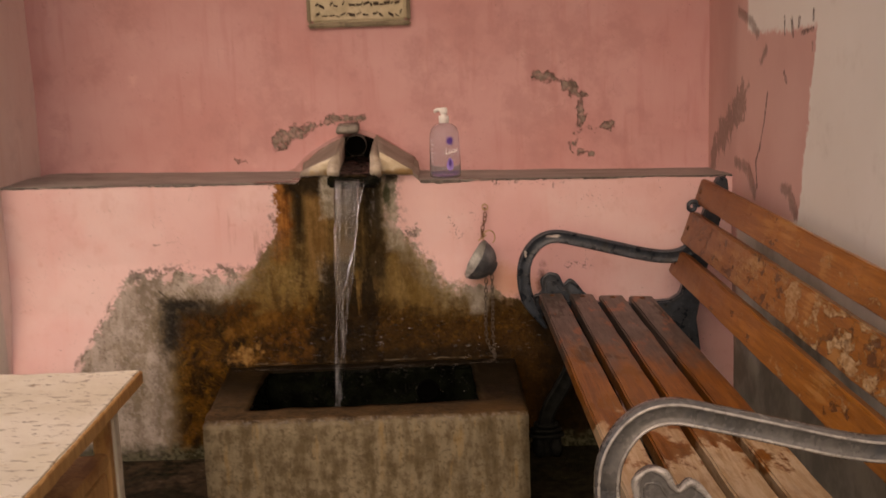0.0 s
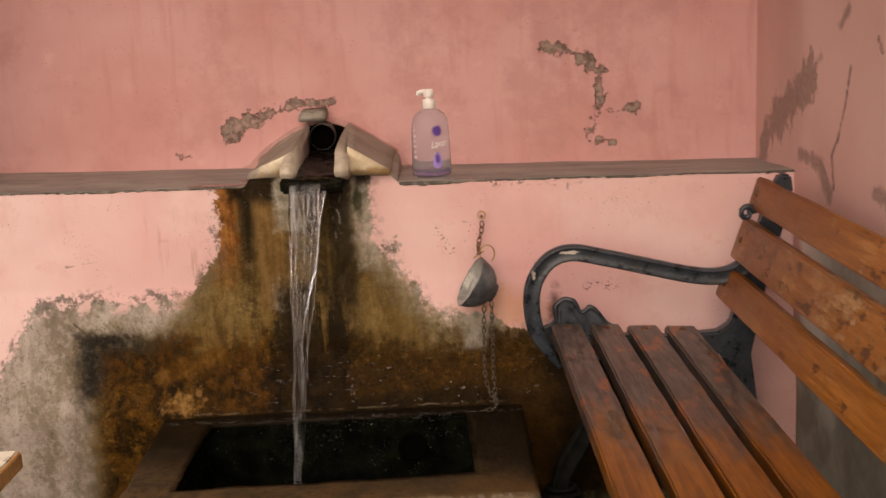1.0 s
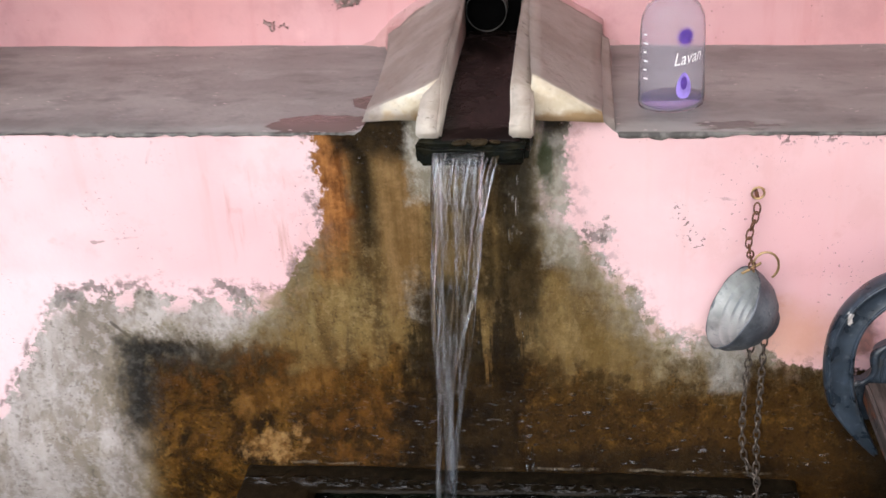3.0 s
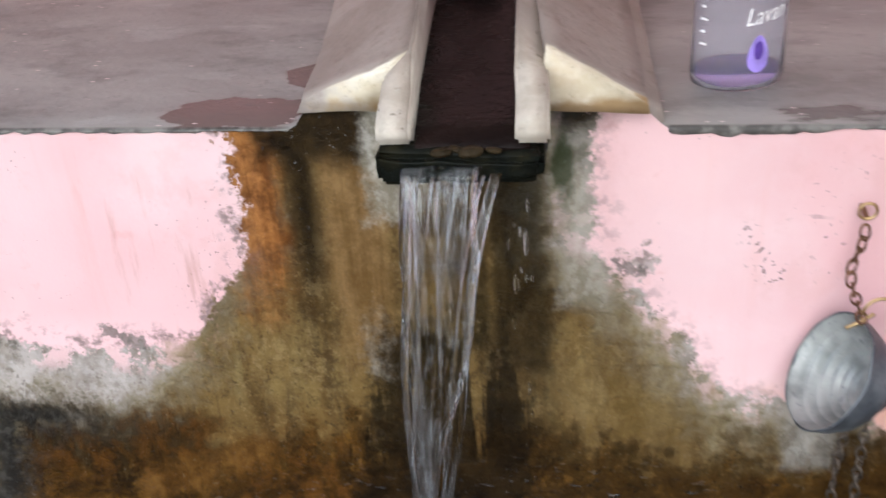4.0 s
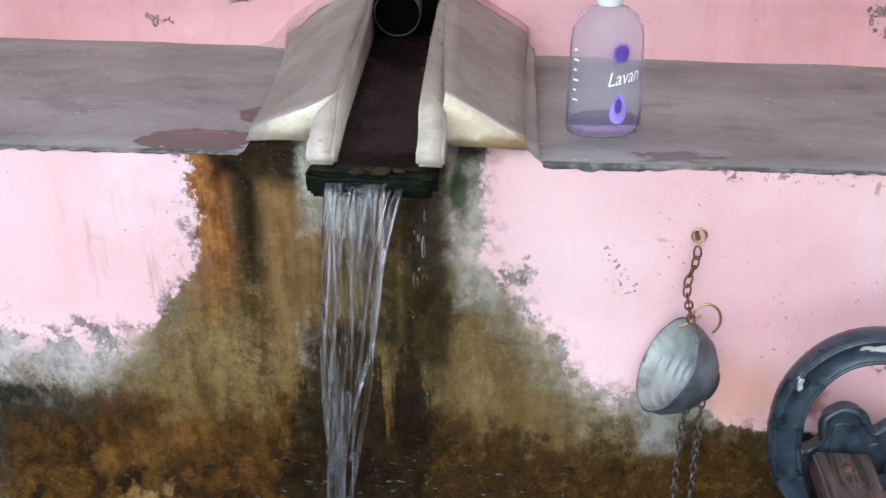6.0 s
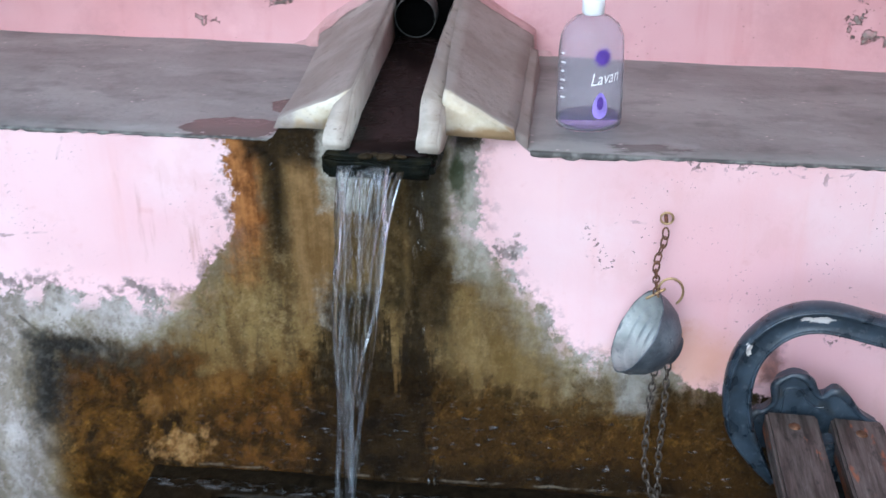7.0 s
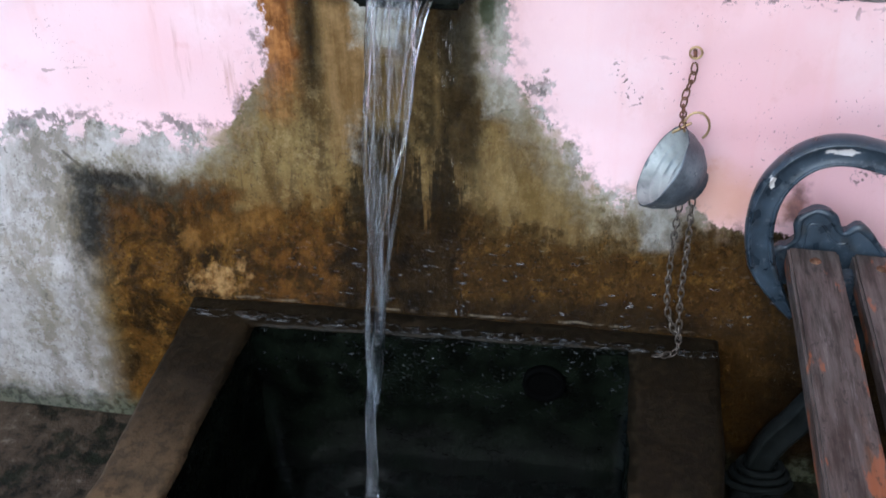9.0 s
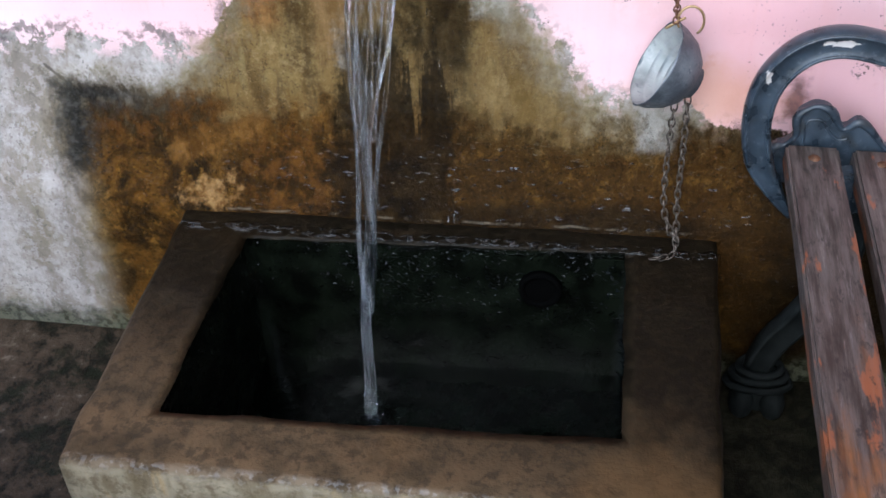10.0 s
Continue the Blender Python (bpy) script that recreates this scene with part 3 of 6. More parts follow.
def plain(name, color, rough=0.5, metal=0.0, bump=0.0, scale=40, vary=0.25):
    m = Mat(name, rough, metal)
    n, f = m.noise(scale, 4), m.noise(scale * 5, 3)
    c = m.mix(m.ramp(n, 0.3, 0.7), tuple(v * (1 - vary) for v in color), tuple(min(1, v * (1 + vary)) for v in color))
    return m.done(c, m.ramp(f, 0.3, 0.7, max(0.02, rough - 0.08), min(1, rough + 0.1)), ((n, bump),) if bump else ())


PINK_LOW, PINK_LOW_B = (0.68, 0.425, 0.43), (0.72, 0.50, 0.505)
SIDE_PINK_Y = -0.66
BENCH_Y = -0.86
M_FOUNTAIN = mat_fountain_wall()
M_UPPER = mat_pink_wall("salmon_wall", (0.56, 0.285, 0.285), (0.63, 0.375, 0.38),
                        ((0.60, 1.145, 0.68, 1.12, 0.022), (0.68, 1.12, 0.755, 1.06, 0.020), (0.755, 1.07, 0.745, 0.94, 0.020), (0.745, 0.94, 0.85, 0.955, 0.014),
                         (0.755, 0.93, 0.71, 0.875, 0.010), (0.71, 0.872, 0.79, 0.862, 0.012), (-0.335, 0.945, -0.27, 0.970, 0.034), (-0.27, 0.975, -0.16, 1.0, 0.010),
                         (-0.16, 1.005, -0.03, 1.015, 0.012), (-0.505, 0.874, -0.475, 0.872, 0.012), (-0.36, 0.90, -0.31, 0.92, 0.004)))
# pink made paler here to put the light on this wall into its colour
M_LEFT = mat_pink_wall("left_wall_lit_pink", (0.78, 0.64, 0.61), (0.83, 0.72, 0.69))
M_SIDE = mat_side_wall()
M_LEDGE = mat_ledge()
M_WHITE = plain("white_ceiling", (0.72, 0.70, 0.66), 0.85, bump=0.002, scale=12, vary=0.08)


def mat_ground():
    """Dirty wet concrete: brown silt, black-green moss and pale grit."""
    m = Mat("wet_mossy_ground", 0.7, spec=0.12)
    v1, v2, v3 = m.noise(7, 9, shift=3, rough=0.72), m.noise(34, 8, shift=7, rough=0.72), m.noise(150, 4)
    vv = m.add(m.mul(v1, 0.5), m.mul(v2, 0.5))
    c = m.mix(m.ramp(vv, 0.42, 0.54), (0.008, 0.007, 0.004), (0.058, 0.040, 0.025))
    c = m.mix(m.ramp(vv, 0.54, 0.64), c, (0.105, 0.079, 0.054))
    c = m.mix(m.mul(m.ramp(v2, 0.60, 0.68), 0.6), c, (0.18, 0.155, 0.125))
    c = m.mix(m.mul(m.ramp(v1, 0.46, 0.38), 0.6), c, (0.012, 0.014, 0.006))
    # near-black patch of floor below the bench, beside the trough
    dark_area = m.blob(m.x, m.y, 0.72, -0.30, 0.34, 0.55, 0.35, m.add(m.wob(v1, 1.2), m.wob(v2, 0.6)))
    c = m.mix(m.mul(dark_area, 0.88), c, m.mix(m.ramp(v2, 0.4, 0.62), (0.005, 0.005, 0.003), (0.022, 0.022, 0.012)))
    return m.done(c, m.ramp(v1, 0.3, 0.7, 0.45, 0.8), ((m.add(vv, m.mul(v3, 0.15)), 0.012),))


M_GROUND = mat_ground()
# slimy trough floor, its colour darkened for the shade down there
M_SHADED_SLIME = mat_cement("shaded_slime", (0.002, 0.003, 0.002), (0.005, 0.007, 0.005), (0.001, 0.001, 0.001), 1.2, 2)


def mat_cheek():
    """Plaster: dusty grey-beige on top, fresh cream where the front is broken off, brown drips below."""
    m = Mat("cream_plaster_flank", 0.75)
    n1, n2, n3 = m.noise(9, 5), m.noise(28, 5), m.noise(90, 4)
    top = m.mix(m.ramp(n1, 0.35, 0.65), (0.23, 0.19, 0.165), (0.31, 0.265, 0.235))
    top = m.mix(m.mul(m.ramp(n2, 0.58, 0.70), 0.4), top, (0.17, 0.12, 0.105))
    raw = m.mix(m.ramp(n2, 0.35, 0.65), (0.54, 0.47, 0.34), (0.70, 0.65, 0.54))
    raw = m.mix(m.mul(m.ramp(n1, 0.52, 0.66), 0.5), raw, (0.45, 0.33, 0.18))
    front = m.ramp(m.add(m.y, m.wob(n2, 0.012)), -0.186, -0.196)
    c = m.mix(front, top, raw)
    seam = m.op("ABSOLUTE", m.add(m.op("SUBTRACT", m.y, 0.296), m.wob(n2, 0.012)))
    c = m.mix(m.mul(m.ramp(m.add(m.y, m.wob(n2, 0.012)), 0.294, 0.302), 0.9), c, m.mix(m.ramp(n1, 0.4, 0.6), (0.48, 0.27, 0.26), (0.58, 0.37, 0.365)))
    c = m.mix(m.mul(m.mul(m.ramp(seam, 0.006, 0.002), m.ramp(m.noise(16, 4, shift=5), 0.44, 0.54)), 0.7), c, (0.12, 0.085, 0.07))
    c = m.mix(m.mul(m.ramp(m.noise(60, 6, shift=2, rough=0.68), 0.56, 0.66), 0.35), c, (0.16, 0.125, 0.105))
    low = m.ramp(m.add(m.z, m.wob(n2, 0.012)), 0.044, 0.032)
    c = m.mix(m.mul(m.mul(low, front), 0.8), c, (0.26, 0.15, 0.05))
    return m.done(c, 0.75, ((m.add(n2, m.mul(n3, 0.4)), 0.003),))


def mat_channel_wall():
    """Smooth plaster: dusty beige behind, washed to cream at the broken front."""
    m = Mat("smooth_plaster", 0.75)
    n1, n2, n3 = m.noise(8, 5, shift=3), m.noise(30, 6, shift=1, rough=0.62), m.noise(90, 4)
    dusty = m.mix(m.ramp(n1, 0.35, 0.65), (0.25, 0.21, 0.185), (0.33, 0.285, 0.25))
    fresh = m.mix(m.ramp(n2, 0.35, 0.65), (0.41, 0.36, 0.295), (0.52, 0.47, 0.40))
    c = m.mix(m.ramp(m.add(m.y, m.wob(n1, 0.10)), -0.08, -0.24), dusty, fresh)
    c = m.mix(m.mul(m.ramp(n2, 0.54, 0.70), 0.35), c, (0.20, 0.15, 0.11))
    c = m.mix(m.mul(m.ramp(m.noise(60, 5, shift=8, rough=0.65), 0.62, 0.68), 0.6), c, (0.09, 0.07, 0.055))
    return m.done(c, 0.75, ((m.add(n2, m.mul(n3, 0.4)), 0.002),))


M_CREAM = mat_channel_wall()
M_CHEEK = mat_cheek()
M_BED = mat_cement("dark_wet_channel", (0.008, 0.0052, 0.0048), (0.015, 0.009, 0.0078), (0.004, 0.003, 0.003), 1.3)
M_LIP = mat_cement("slimy_lip_stone", (0.005, 0.006, 0.005), (0.011, 0.012, 0.009), (0.022, 0.019, 0.009), 1.2, 2)
M_PIPE = plain("grimy_pipe", (0.040, 0.038, 0.035), 0.6, vary=0.6)
M_CAP = plain("grey_cap_stone", (0.24, 0.225, 0.205), 0.65, bump=0.002, vary=0.4)
# near-black that paints the shade in the pipe mouth and overflow
M_DARK = plain("hole_shade", (0.0012, 0.0012, 0.0011), 0.9)
M_DARK.node_tree.nodes["Principled BSDF"].inputs["Specular IOR Level"].default_value = 0.02
M_WORN = plain("worn_bright_iron", (0.36, 0.355, 0.345), 0.32, 0.3, vary=0.35)
M_BRASS = plain("tarnished_brass", (0.45, 0.32, 0.16), 0.4, 0.9)
M_RUST = plain("rusty_iron", (0.16, 0.085, 0.05), 0.6, 0.7, 0.001, 60, 0.5)
M_CHAIN = plain("dull_steel_chain", (0.115, 0.095, 0.078), 0.5, 0.7, vary=0.5)
# dark copy of the bench iron, for legs in the shade of the seat
M_SHADED_IRON = plain("shaded_iron", (0.011, 0.0125, 0.012), 0.6, 0.0, 0.001, 40, 0.4)
M_WHITEP = plain("white_plastic", (0.80, 0.80, 0.80), 0.35, vary=0.03)
M_VIOLET = plain("violet_print", (0.10, 0.05, 0.30), 0.5)
M_LILAC = plain("lilac_print", (0.30, 0.22, 0.62), 0.5)
M_PEBBLE = mat_cement("brown_pebble", (0.020, 0.015, 0.008), (0.042, 0.030, 0.016), (0.010, 0.008, 0.005), 1.1, 3)
M_SHADED_IRON.node_tree.nodes["Principled BSDF"].inputs["Specular IOR Level"].default_value = 0.04


def mat_iron():
    m = Mat("worn_blue_grey_paint", 0.35, 0.0, 0.5)
    n, f, w = m.noise(30, 5), m.noise(120, 4), m.noise(16, 6, shift=4, warp=0.5)
    c = m.mix(m.ramp(n, 0.35, 0.65), (0.016, 0.023, 0.032), (0.036, 0.050, 0.068))
    c = m.mix(m.mul(m.ramp(f, 0.57, 0.68), 0.4), c, (0.11, 0.12, 0.13))
    c = m.mix(m.mul(m.ramp(w, 0.56, 0.66), 0.5), c, (0.030, 0.027, 0.022))
    bare = m.mul(m.ramp(m.y, -0.55, -0.70), m.ramp(m.noise(9, 4, shift=3), 0.22, 0.50))
    c = m.mix(m.mul(bare, 0.8), c, m.mix(m.ramp(f, 0.3, 0.7), (0.105, 0.105, 0.103), (0.150, 0.148, 0.143)))
    jag = m.noise(70, 5, (0.6, 1, 1.6), 2, 0.65)
    scrape = m.mul(m.blob(m.x, m.z, -0.176, 0.703, 0.017, 0.0045, 0.12, m.wob(jag, 2.0)), m.ramp(m.y, 0.5, 0.6))
    nick = m.mul(m.blob(m.x, m.z, -0.262, 0.650, 0.004, 0.010, 0.15, m.wob(jag, 1.5)), m.ramp(m.y, 0.5, 0.6))
    chips = m.most(m.ramp(w, 0.74, 0.755), scrape, nick)
    c = m.mix(chips, c, (0.55, 0.52, 0.50))
    return m.done(c, m.op("SUBTRACT", m.ramp(n, 0.3, 0.7, 0.24, 0.42), m.mul(bare, 0.06)), ((m.add(n, m.mul(chips, -0.6)), 0.001),))


def mat_slat(name, a, b, worn, wear, spread):
    """Varnished bench wood: weathered bare towards the wet end, pale and scuffed towards the open end."""
    m, c, h, patch = mat_wood(name, a, b, worn, wear)
    n, f = m.noise(7, 6, (3, 0.8, 3), 2.0, 0.65), m.noise(16, 6, (6, 0.5, 6), 1.0, 0.7)
    yy = m.add(m.y, BENCH_Y)
    raw = m.ramp(m.add(yy, m.wob(n, spread)), -1.0, -0.50)
    c = m.mix(m.mul(raw, 0.97), c, m.mix(m.ramp(f, 0.35, 0.65), (0.028, 0.022, 0.019), (0.102, 0.084, 0.076)))
    pale = m.mul(m.ramp(m.noise(30, 6, (5, 0.35, 5), 6.0, 0.7), 0.58, 0.68), raw)
    c = m.mix(m.mul(pale, 0.45), c, (0.22, 0.19, 0.18))
    red = m.mul(m.ramp(m.noise(10, 5, (2.4, 0.7, 2.4), 8.3, 0.60), 0.57, 0.62), m.mul(raw, 0.75))
    c = m.mix(red, c, (0.27, 0.085, 0.032))
    crackle = m.mul(m.ramp(m.noise(22, 9, (2.4, 1.0, 2.4), 4.7, 0.78), 0.54, 0.60), raw)
    c = m.mix(m.mul(crackle, 0.7), c, (0.018, 0.014, 0.013))
    blotch = m.noise(9, 7, (1.5, 0.8, 1.5), 3.9, 0.65)
    scuff = m.mul(m.ramp(m.add(yy, m.wob(blotch, 0.8)), -1.34, -1.46), 0.85)
    c = m.mix(m.mul(scuff, m.ramp(blotch, 0.30, 0.50, 0.6, 1.0)), c, m.mix(m.ramp(f, 0.4, 0.6), (0.48, 0.34, 0.20), (0.62, 0.49, 0.34)))
    return m.done(c, m.ramp(patch, 0, 1, 0.34, 0.62), ((h, 0.002),))


M_IRON = mat_iron()
M_SLAT = mat_slat("weathered_seat_wood", (0.125, 0.041, 0.007), (0.285, 0.100, 0.018), (0.22, 0.10, 0.042), 0.1, 0.7)


def mat_back_slat(name, worn, burnt):
    """Orange varnish, redder and darker towards the wet end, peeled to pale wood and blistered dark in patches."""
    m, c, h, _ = mat_wood(name, (0.26, 0.088, 0.013), (0.42, 0.160, 0.030), (0.46, 0.22, 0.07), 0.15)
    yy = m.add(m.y, BENCH_Y)
    frag = m.noise(13, 8, (2.0, 1.0, 2.0), 6.1, 0.70)
    red = m.ramp(m.add(yy, m.wob(frag, 0.5)), -0.95, -0.25)
    c = m.mix(m.mul(red, 0.75), c, m.mix(m.ramp(frag, 0.35, 0.65), (0.105, 0.030, 0.010), (0.185, 0.058, 0.018)))
    near = m.ramp(m.add(yy, m.wob(m.noise(3.2, 4, shift=2.1), 0.5)), -0.75, -1.15)
    peel = m.mul(m.ramp(frag, 0.60 - worn, 0.64 - worn), m.add(m.mul(near, 0.75), m.mul(m.ramp(m.noise(2.6, 3, shift=4.8), 0.46, 0.62), 0.25)))
    c = m.mix(m.mul(peel, 0.8), c, m.mix(m.ramp(m.noise(50, 5, (3, 1, 3)), 0.4, 0.6), (0.38, 0.24, 0.12), (0.62, 0.46, 0.28)))
    burn = m.mul(m.ramp(m.noise(15, 8, (1.8, 1.0, 1.8), 1.6, 0.70), 0.60 - burnt, 0.63 - burnt), m.ramp(m.noise(2.2, 3, shift=9.4), 0.50 - burnt, 0.60 - burnt))
    c = m.mix(m.mul(burn, 0.8), c, (0.070, 0.028, 0.014))
    return m.done(c, m.ramp(peel, 0, 1, 0.34, 0.65), ((m.add(h, m.mul(m.most(peel, burn), -0.8)), 0.002),))


M_BACK = mat_back_slat("orange_varnished_wood", 0.02, 0.0)
M_PEELED = mat_back_slat("peeling_varnished_wood", 0.10, 0.05)
pine, pine_c, pine_h, _ = mat_wood("raw_pine", (0.48, 0.25, 0.09), (0.68, 0.41, 0.18), (0.30, 0.13, 0.05), 0.15, 2)
M_PINE = pine.done(pine_c, 0.6, ((pine_h, 0.002),))


def mat_table_top():
    m = Mat("cream_painted_board", 0.55)
    big, mid, fine = m.noise(5, 5), m.noise(13, 8, (1, 1.5, 1), 3, 0.70), m.noise(70, 4)
    c = m.mix(m.ramp(big, 0.3, 0.7), (0.72, 0.68, 0.56), (0.83, 0.80, 0.70))
    c = m.mix(m.mul(m.ramp(m.noise(16, 8, (0.8, 2.4, 1), 3, 0.72), 0.57, 0.63), 0.6), c, (0.20, 0.145, 0.09))
    c = m.mix(m.mul(m.ramp(m.noise(30, 7, (1, 1.3, 1), 9, 0.68, 0.3), 0.58, 0.63), 0.65), c, (0.16, 0.12, 0.08))
    c = m.mix(m.mul(m.ramp(mid, 0.40, 0.32), 0.5), c, (0.50, 0.36, 0.20))
    return m.done(c, 0.55, ((m.add(mid, m.mul(fine, 0.4)), 0.002),))


M_TABLE = mat_table_top()


def mat_glass(name, color, rough, ior, bump=0.0, scale=60, stretch=(1, 1, 0.15)):
    m = Mat(name, rough)
    m.b.inputs["Transmission Weight"].default_value, m.b.inputs["Specular IOR Level"].default_value = 1.0, 0.5
    m.b.inputs["IOR"].default_value = ior
    n = m.noise(scale, 4, stretch)
    return m.done(color, None, ((n, bump),) if bump else ())


def mat_stream():
    """Clear falling water with thin threads of air."""
    m = Mat("falling_water", 0.04, spec=0.5)
    m.b.inputs["IOR"].default_value = 1.2
    thread, veil = m.noise(260, 3, (1, 1, 0.012), 2.0), m.noise(45, 3, (1, 1, 0.04), 5.0)
    air = m.add(m.mul(m.ramp(thread, 0.54, 0.70), 0.09), m.mul(m.ramp(veil, 0.46, 0.66), 0.045))
    low = m.mul(m.ramp(m.z, 0.30, 0.10, 0.0, 0.10), m.ramp(m.noise(90, 4, (1, 1, 0.12), 8.0, 0.65), 0.42, 0.62))
    m.put(m.op("SUBTRACT", 1.0, m.add(air, low), clamp=True), m.b.inputs["Transmission Weight"])
    return m.done((0.93, 0.965, 1.0), None, ((veil, 0.005),))


M_WATER = mat_stream()
M_POOL = mat_glass("pool_water", (0.45, 0.52, 0.48), 0.02, 1.33, 0.0012, 30, (1, 1, 1))
M_BOTTLE = mat_glass("clear_plastic", (0.82, 0.815, 0.865), 0.10, 1.16)
M_BOTTLE.node_tree.nodes["Principled BSDF"].inputs["Transmission Weight"].default_value = 0.955
M_SOAP = mat_glass("violet_soap", (0.52, 0.48, 0.93), 0.1, 1.12)


def mat_tin():
    m = Mat("dented_aluminium", 0.5, 0.4)
    n, f = m.noise(25, 4), m.noise(110, 4)
    c = m.mix(m.ramp(n, 0.3, 0.7), (0.20, 0.21, 0.205), (0.40, 0.41, 0.395))
    c = m.mix(m.mul(m.ramp(f, 0.58, 0.7), 0.5), c, (0.12, 0.13, 0.15))
    return m.done(c, m.ramp(n, 0.3, 0.7, 0.40, 0.55), ((n, 0.001),))


M_TIN = mat_tin()


def mat_tarnish():
    m = Mat("tarnished_aluminium", 0.55, 0.3)
    n, f = m.noise(28, 6, rough=0.65), m.noise(110, 4)
    c = m.mix(m.ramp(n, 0.35, 0.65), (0.075, 0.085, 0.10), (0.17, 0.185, 0.205))
    c = m.mix(m.mul(m.ramp(f, 0.56, 0.68), 0.5), c, (0.045, 0.05, 0.06))
    c = m.mix(m.mul(m.ramp(m.noise(60, 5, shift=3, rough=0.7), 0.60, 0.68), 0.6), c, (0.34, 0.35, 0.36))
    return m.done(c, m.ramp(n, 0.3, 0.7, 0.42, 0.62), ((n, 0.0015),))


M_TARNISH = mat_tarnish()

# ---- building helpers ----
def part(name, bm, material, parent=None, label="", smooth=False):
    """Links a bmesh, whose points are in the world, as one mesh object under a thing."""
    base = Vector(parent["base"]) if parent is not None else Vector()
    bmesh.ops.translate(bm, verts=bm.verts, vec=-base)
    bmesh.ops.recalc_face_normals(bm, faces=bm.faces)
    me = bpy.data.meshes.new(name)
    bm.to_mesh(me)
    bm.free()
    for p in me.polygons:
        p.use_smooth = smooth
    me.materials.append(material)
    ob = new(name, me)
    if parent is not None:
        ob.parent = parent
        ob["base"] = tuple(base)
    if label:
        ob["label"] = label
    return ob


def thing(name, base, label, category, group=""):
    ob = new(name)
    ob.location = base
    ob["base"] = tuple(base)
    ob.empty_display_size = 0.05
    return tagged(ob, label, category, group)


def rough_up(bm, amp, scale, seed=0.0, keep=None):
    for v in bm.verts:
        if keep and keep(v.co):
            continue
        d = noise.noise_vector(v.co * scale + Vector((seed, seed * 2, 0)))
        v.co += d * amp


def prism(points, axis, a, b, bevel=0.0, segments=2):
    """A polygon of (u, v) drawn out along an axis from a to b."""
    bm = bmesh.new()
    place = {0: lambda u, v, w: (w, u, v), 1: lambda u, v, w: (u, w, v), 2: lambda u, v, w: (u, v, w)}[axis]
    lo = [bm.verts.new(place(u, v, a)) for u, v in points]
    hi = [bm.verts.new(place(u, v, b)) for u, v in points]
    bm.faces.new(lo)
    bm.faces.new(hi[::-1])
    for i in range(len(points)):
        j = (i + 1) % len(points)
        bm.faces.new((lo[j], lo[i], hi[i], hi[j]))
    bmesh.ops.recalc_face_normals(bm, faces=bm.faces)
    if bevel:
        bmesh.ops.bevel(bm, geom=[e for e in bm.edges if e.calc_face_angle(0) > 0.5], offset=bevel, segments=segments, affect="EDGES", clamp_overlap=True)
    return bm


def hexa(p, cuts=0, bevel=0.0):
    """A six-sided block from eight corners: four below, four above, both anticlockwise from above."""
    bm = bmesh.new()
    v = [bm.verts.new(c) for c in p]
    for f in ((3, 2, 1, 0), (4, 5, 6, 7), (0, 1, 5, 4), (1, 2, 6, 5), (2, 3, 7, 6), (3, 0, 4, 7)):
        bm.faces.new([v[i] for i in f])
    if bevel:
        bmesh.ops.bevel(bm, geom=bm.edges[:], offset=bevel, segments=2, affect="EDGES", clamp_overlap=True)
    if cuts:
        bmesh.ops.subdivide_edges(bm, edges=bm.edges[:], cuts=cuts, use_grid_fill=True)
    return bm


def block(x0, x1, y0, y1, z0, z1, cuts=0, bevel=0.0):
    return hexa([(x0, y0, z0), (x1, y0, z0), (x1, y1, z0), (x0, y1, z0), (x0, y0, z1), (x1, y0, z1), (x1, y1, z1), (x0, y1, z1)], cuts, bevel)


def joined(*many):
    out = bmesh.new()
    for bm in many:
        me = bpy.data.meshes.new("tmp")
        bm.to_mesh(me)
        bm.free()
        out.from_mesh(me)
        bpy.data.meshes.remove(me)
    return out


def tube(path, radius, sides=10, closed=False, flat=1.0):
    """A round bar along points; radius a number or one for each point."""
    bm, rings = bmesh.new(), []
    pts = [Vector(p) for p in path]
    n = len(pts)
    up = Vector((0, 0, 1))
    for i, p in enumerate(pts):
        d = (pts[(i + 1) % n] - pts[i - 1]) if closed or 0 < i < n - 1 else (pts[1] - pts[0] if i == 0 else pts[-1] - pts[-2])
        d.normalize()
        side = d.cross(up)
        if side.length < 0.05:
            side = d.cross(Vector((0, 1, 0)))
        side.normalize()
        if i and side.dot(last) < 0:
            side = -side
        last = side
        other = side.cross(d).normalized()
        r = radius[i] if isinstance(radius, (list, tuple)) else radius
        rings.append([bm.verts.new(p + side * r * flat * math.cos(a) + other * r * math.sin(a)) for a in (2 * math.pi * k / sides for k in range(sides))])
    for i in range(n if closed else n - 1):
        a, b = rings[i], rings[(i + 1) % n]
        for k in range(sides):
            bm.faces.new((a[k], a[(k + 1) % sides], b[(k + 1) % sides], b[k]))
    if not closed:
        bm.faces.new(rings[0][::-1])
        bm.faces.new(rings[-1])
    return bm


def smooth_path(points, steps=6):
    """Points on a smooth curve through the given ones."""
    p = [Vector(q) for q in points]
    p = [p[0] * 2 - p[1]] + p + [p[-1] * 2 - p[-2]]
    out = []
    for i in range(1, len(p) - 2):
        for k in range(steps):
            t = k / steps
            a, b, c, d = p[i - 1], p[i], p[i + 1], p[i + 2]
            out.append(0.5 * ((2 * b) + (c - a) * t + (2 * a - 5 * b + 4 * c - d) * t * t + (3 * b - a - 3 * c + d) * t ** 3))
    return out + [p[-2]]


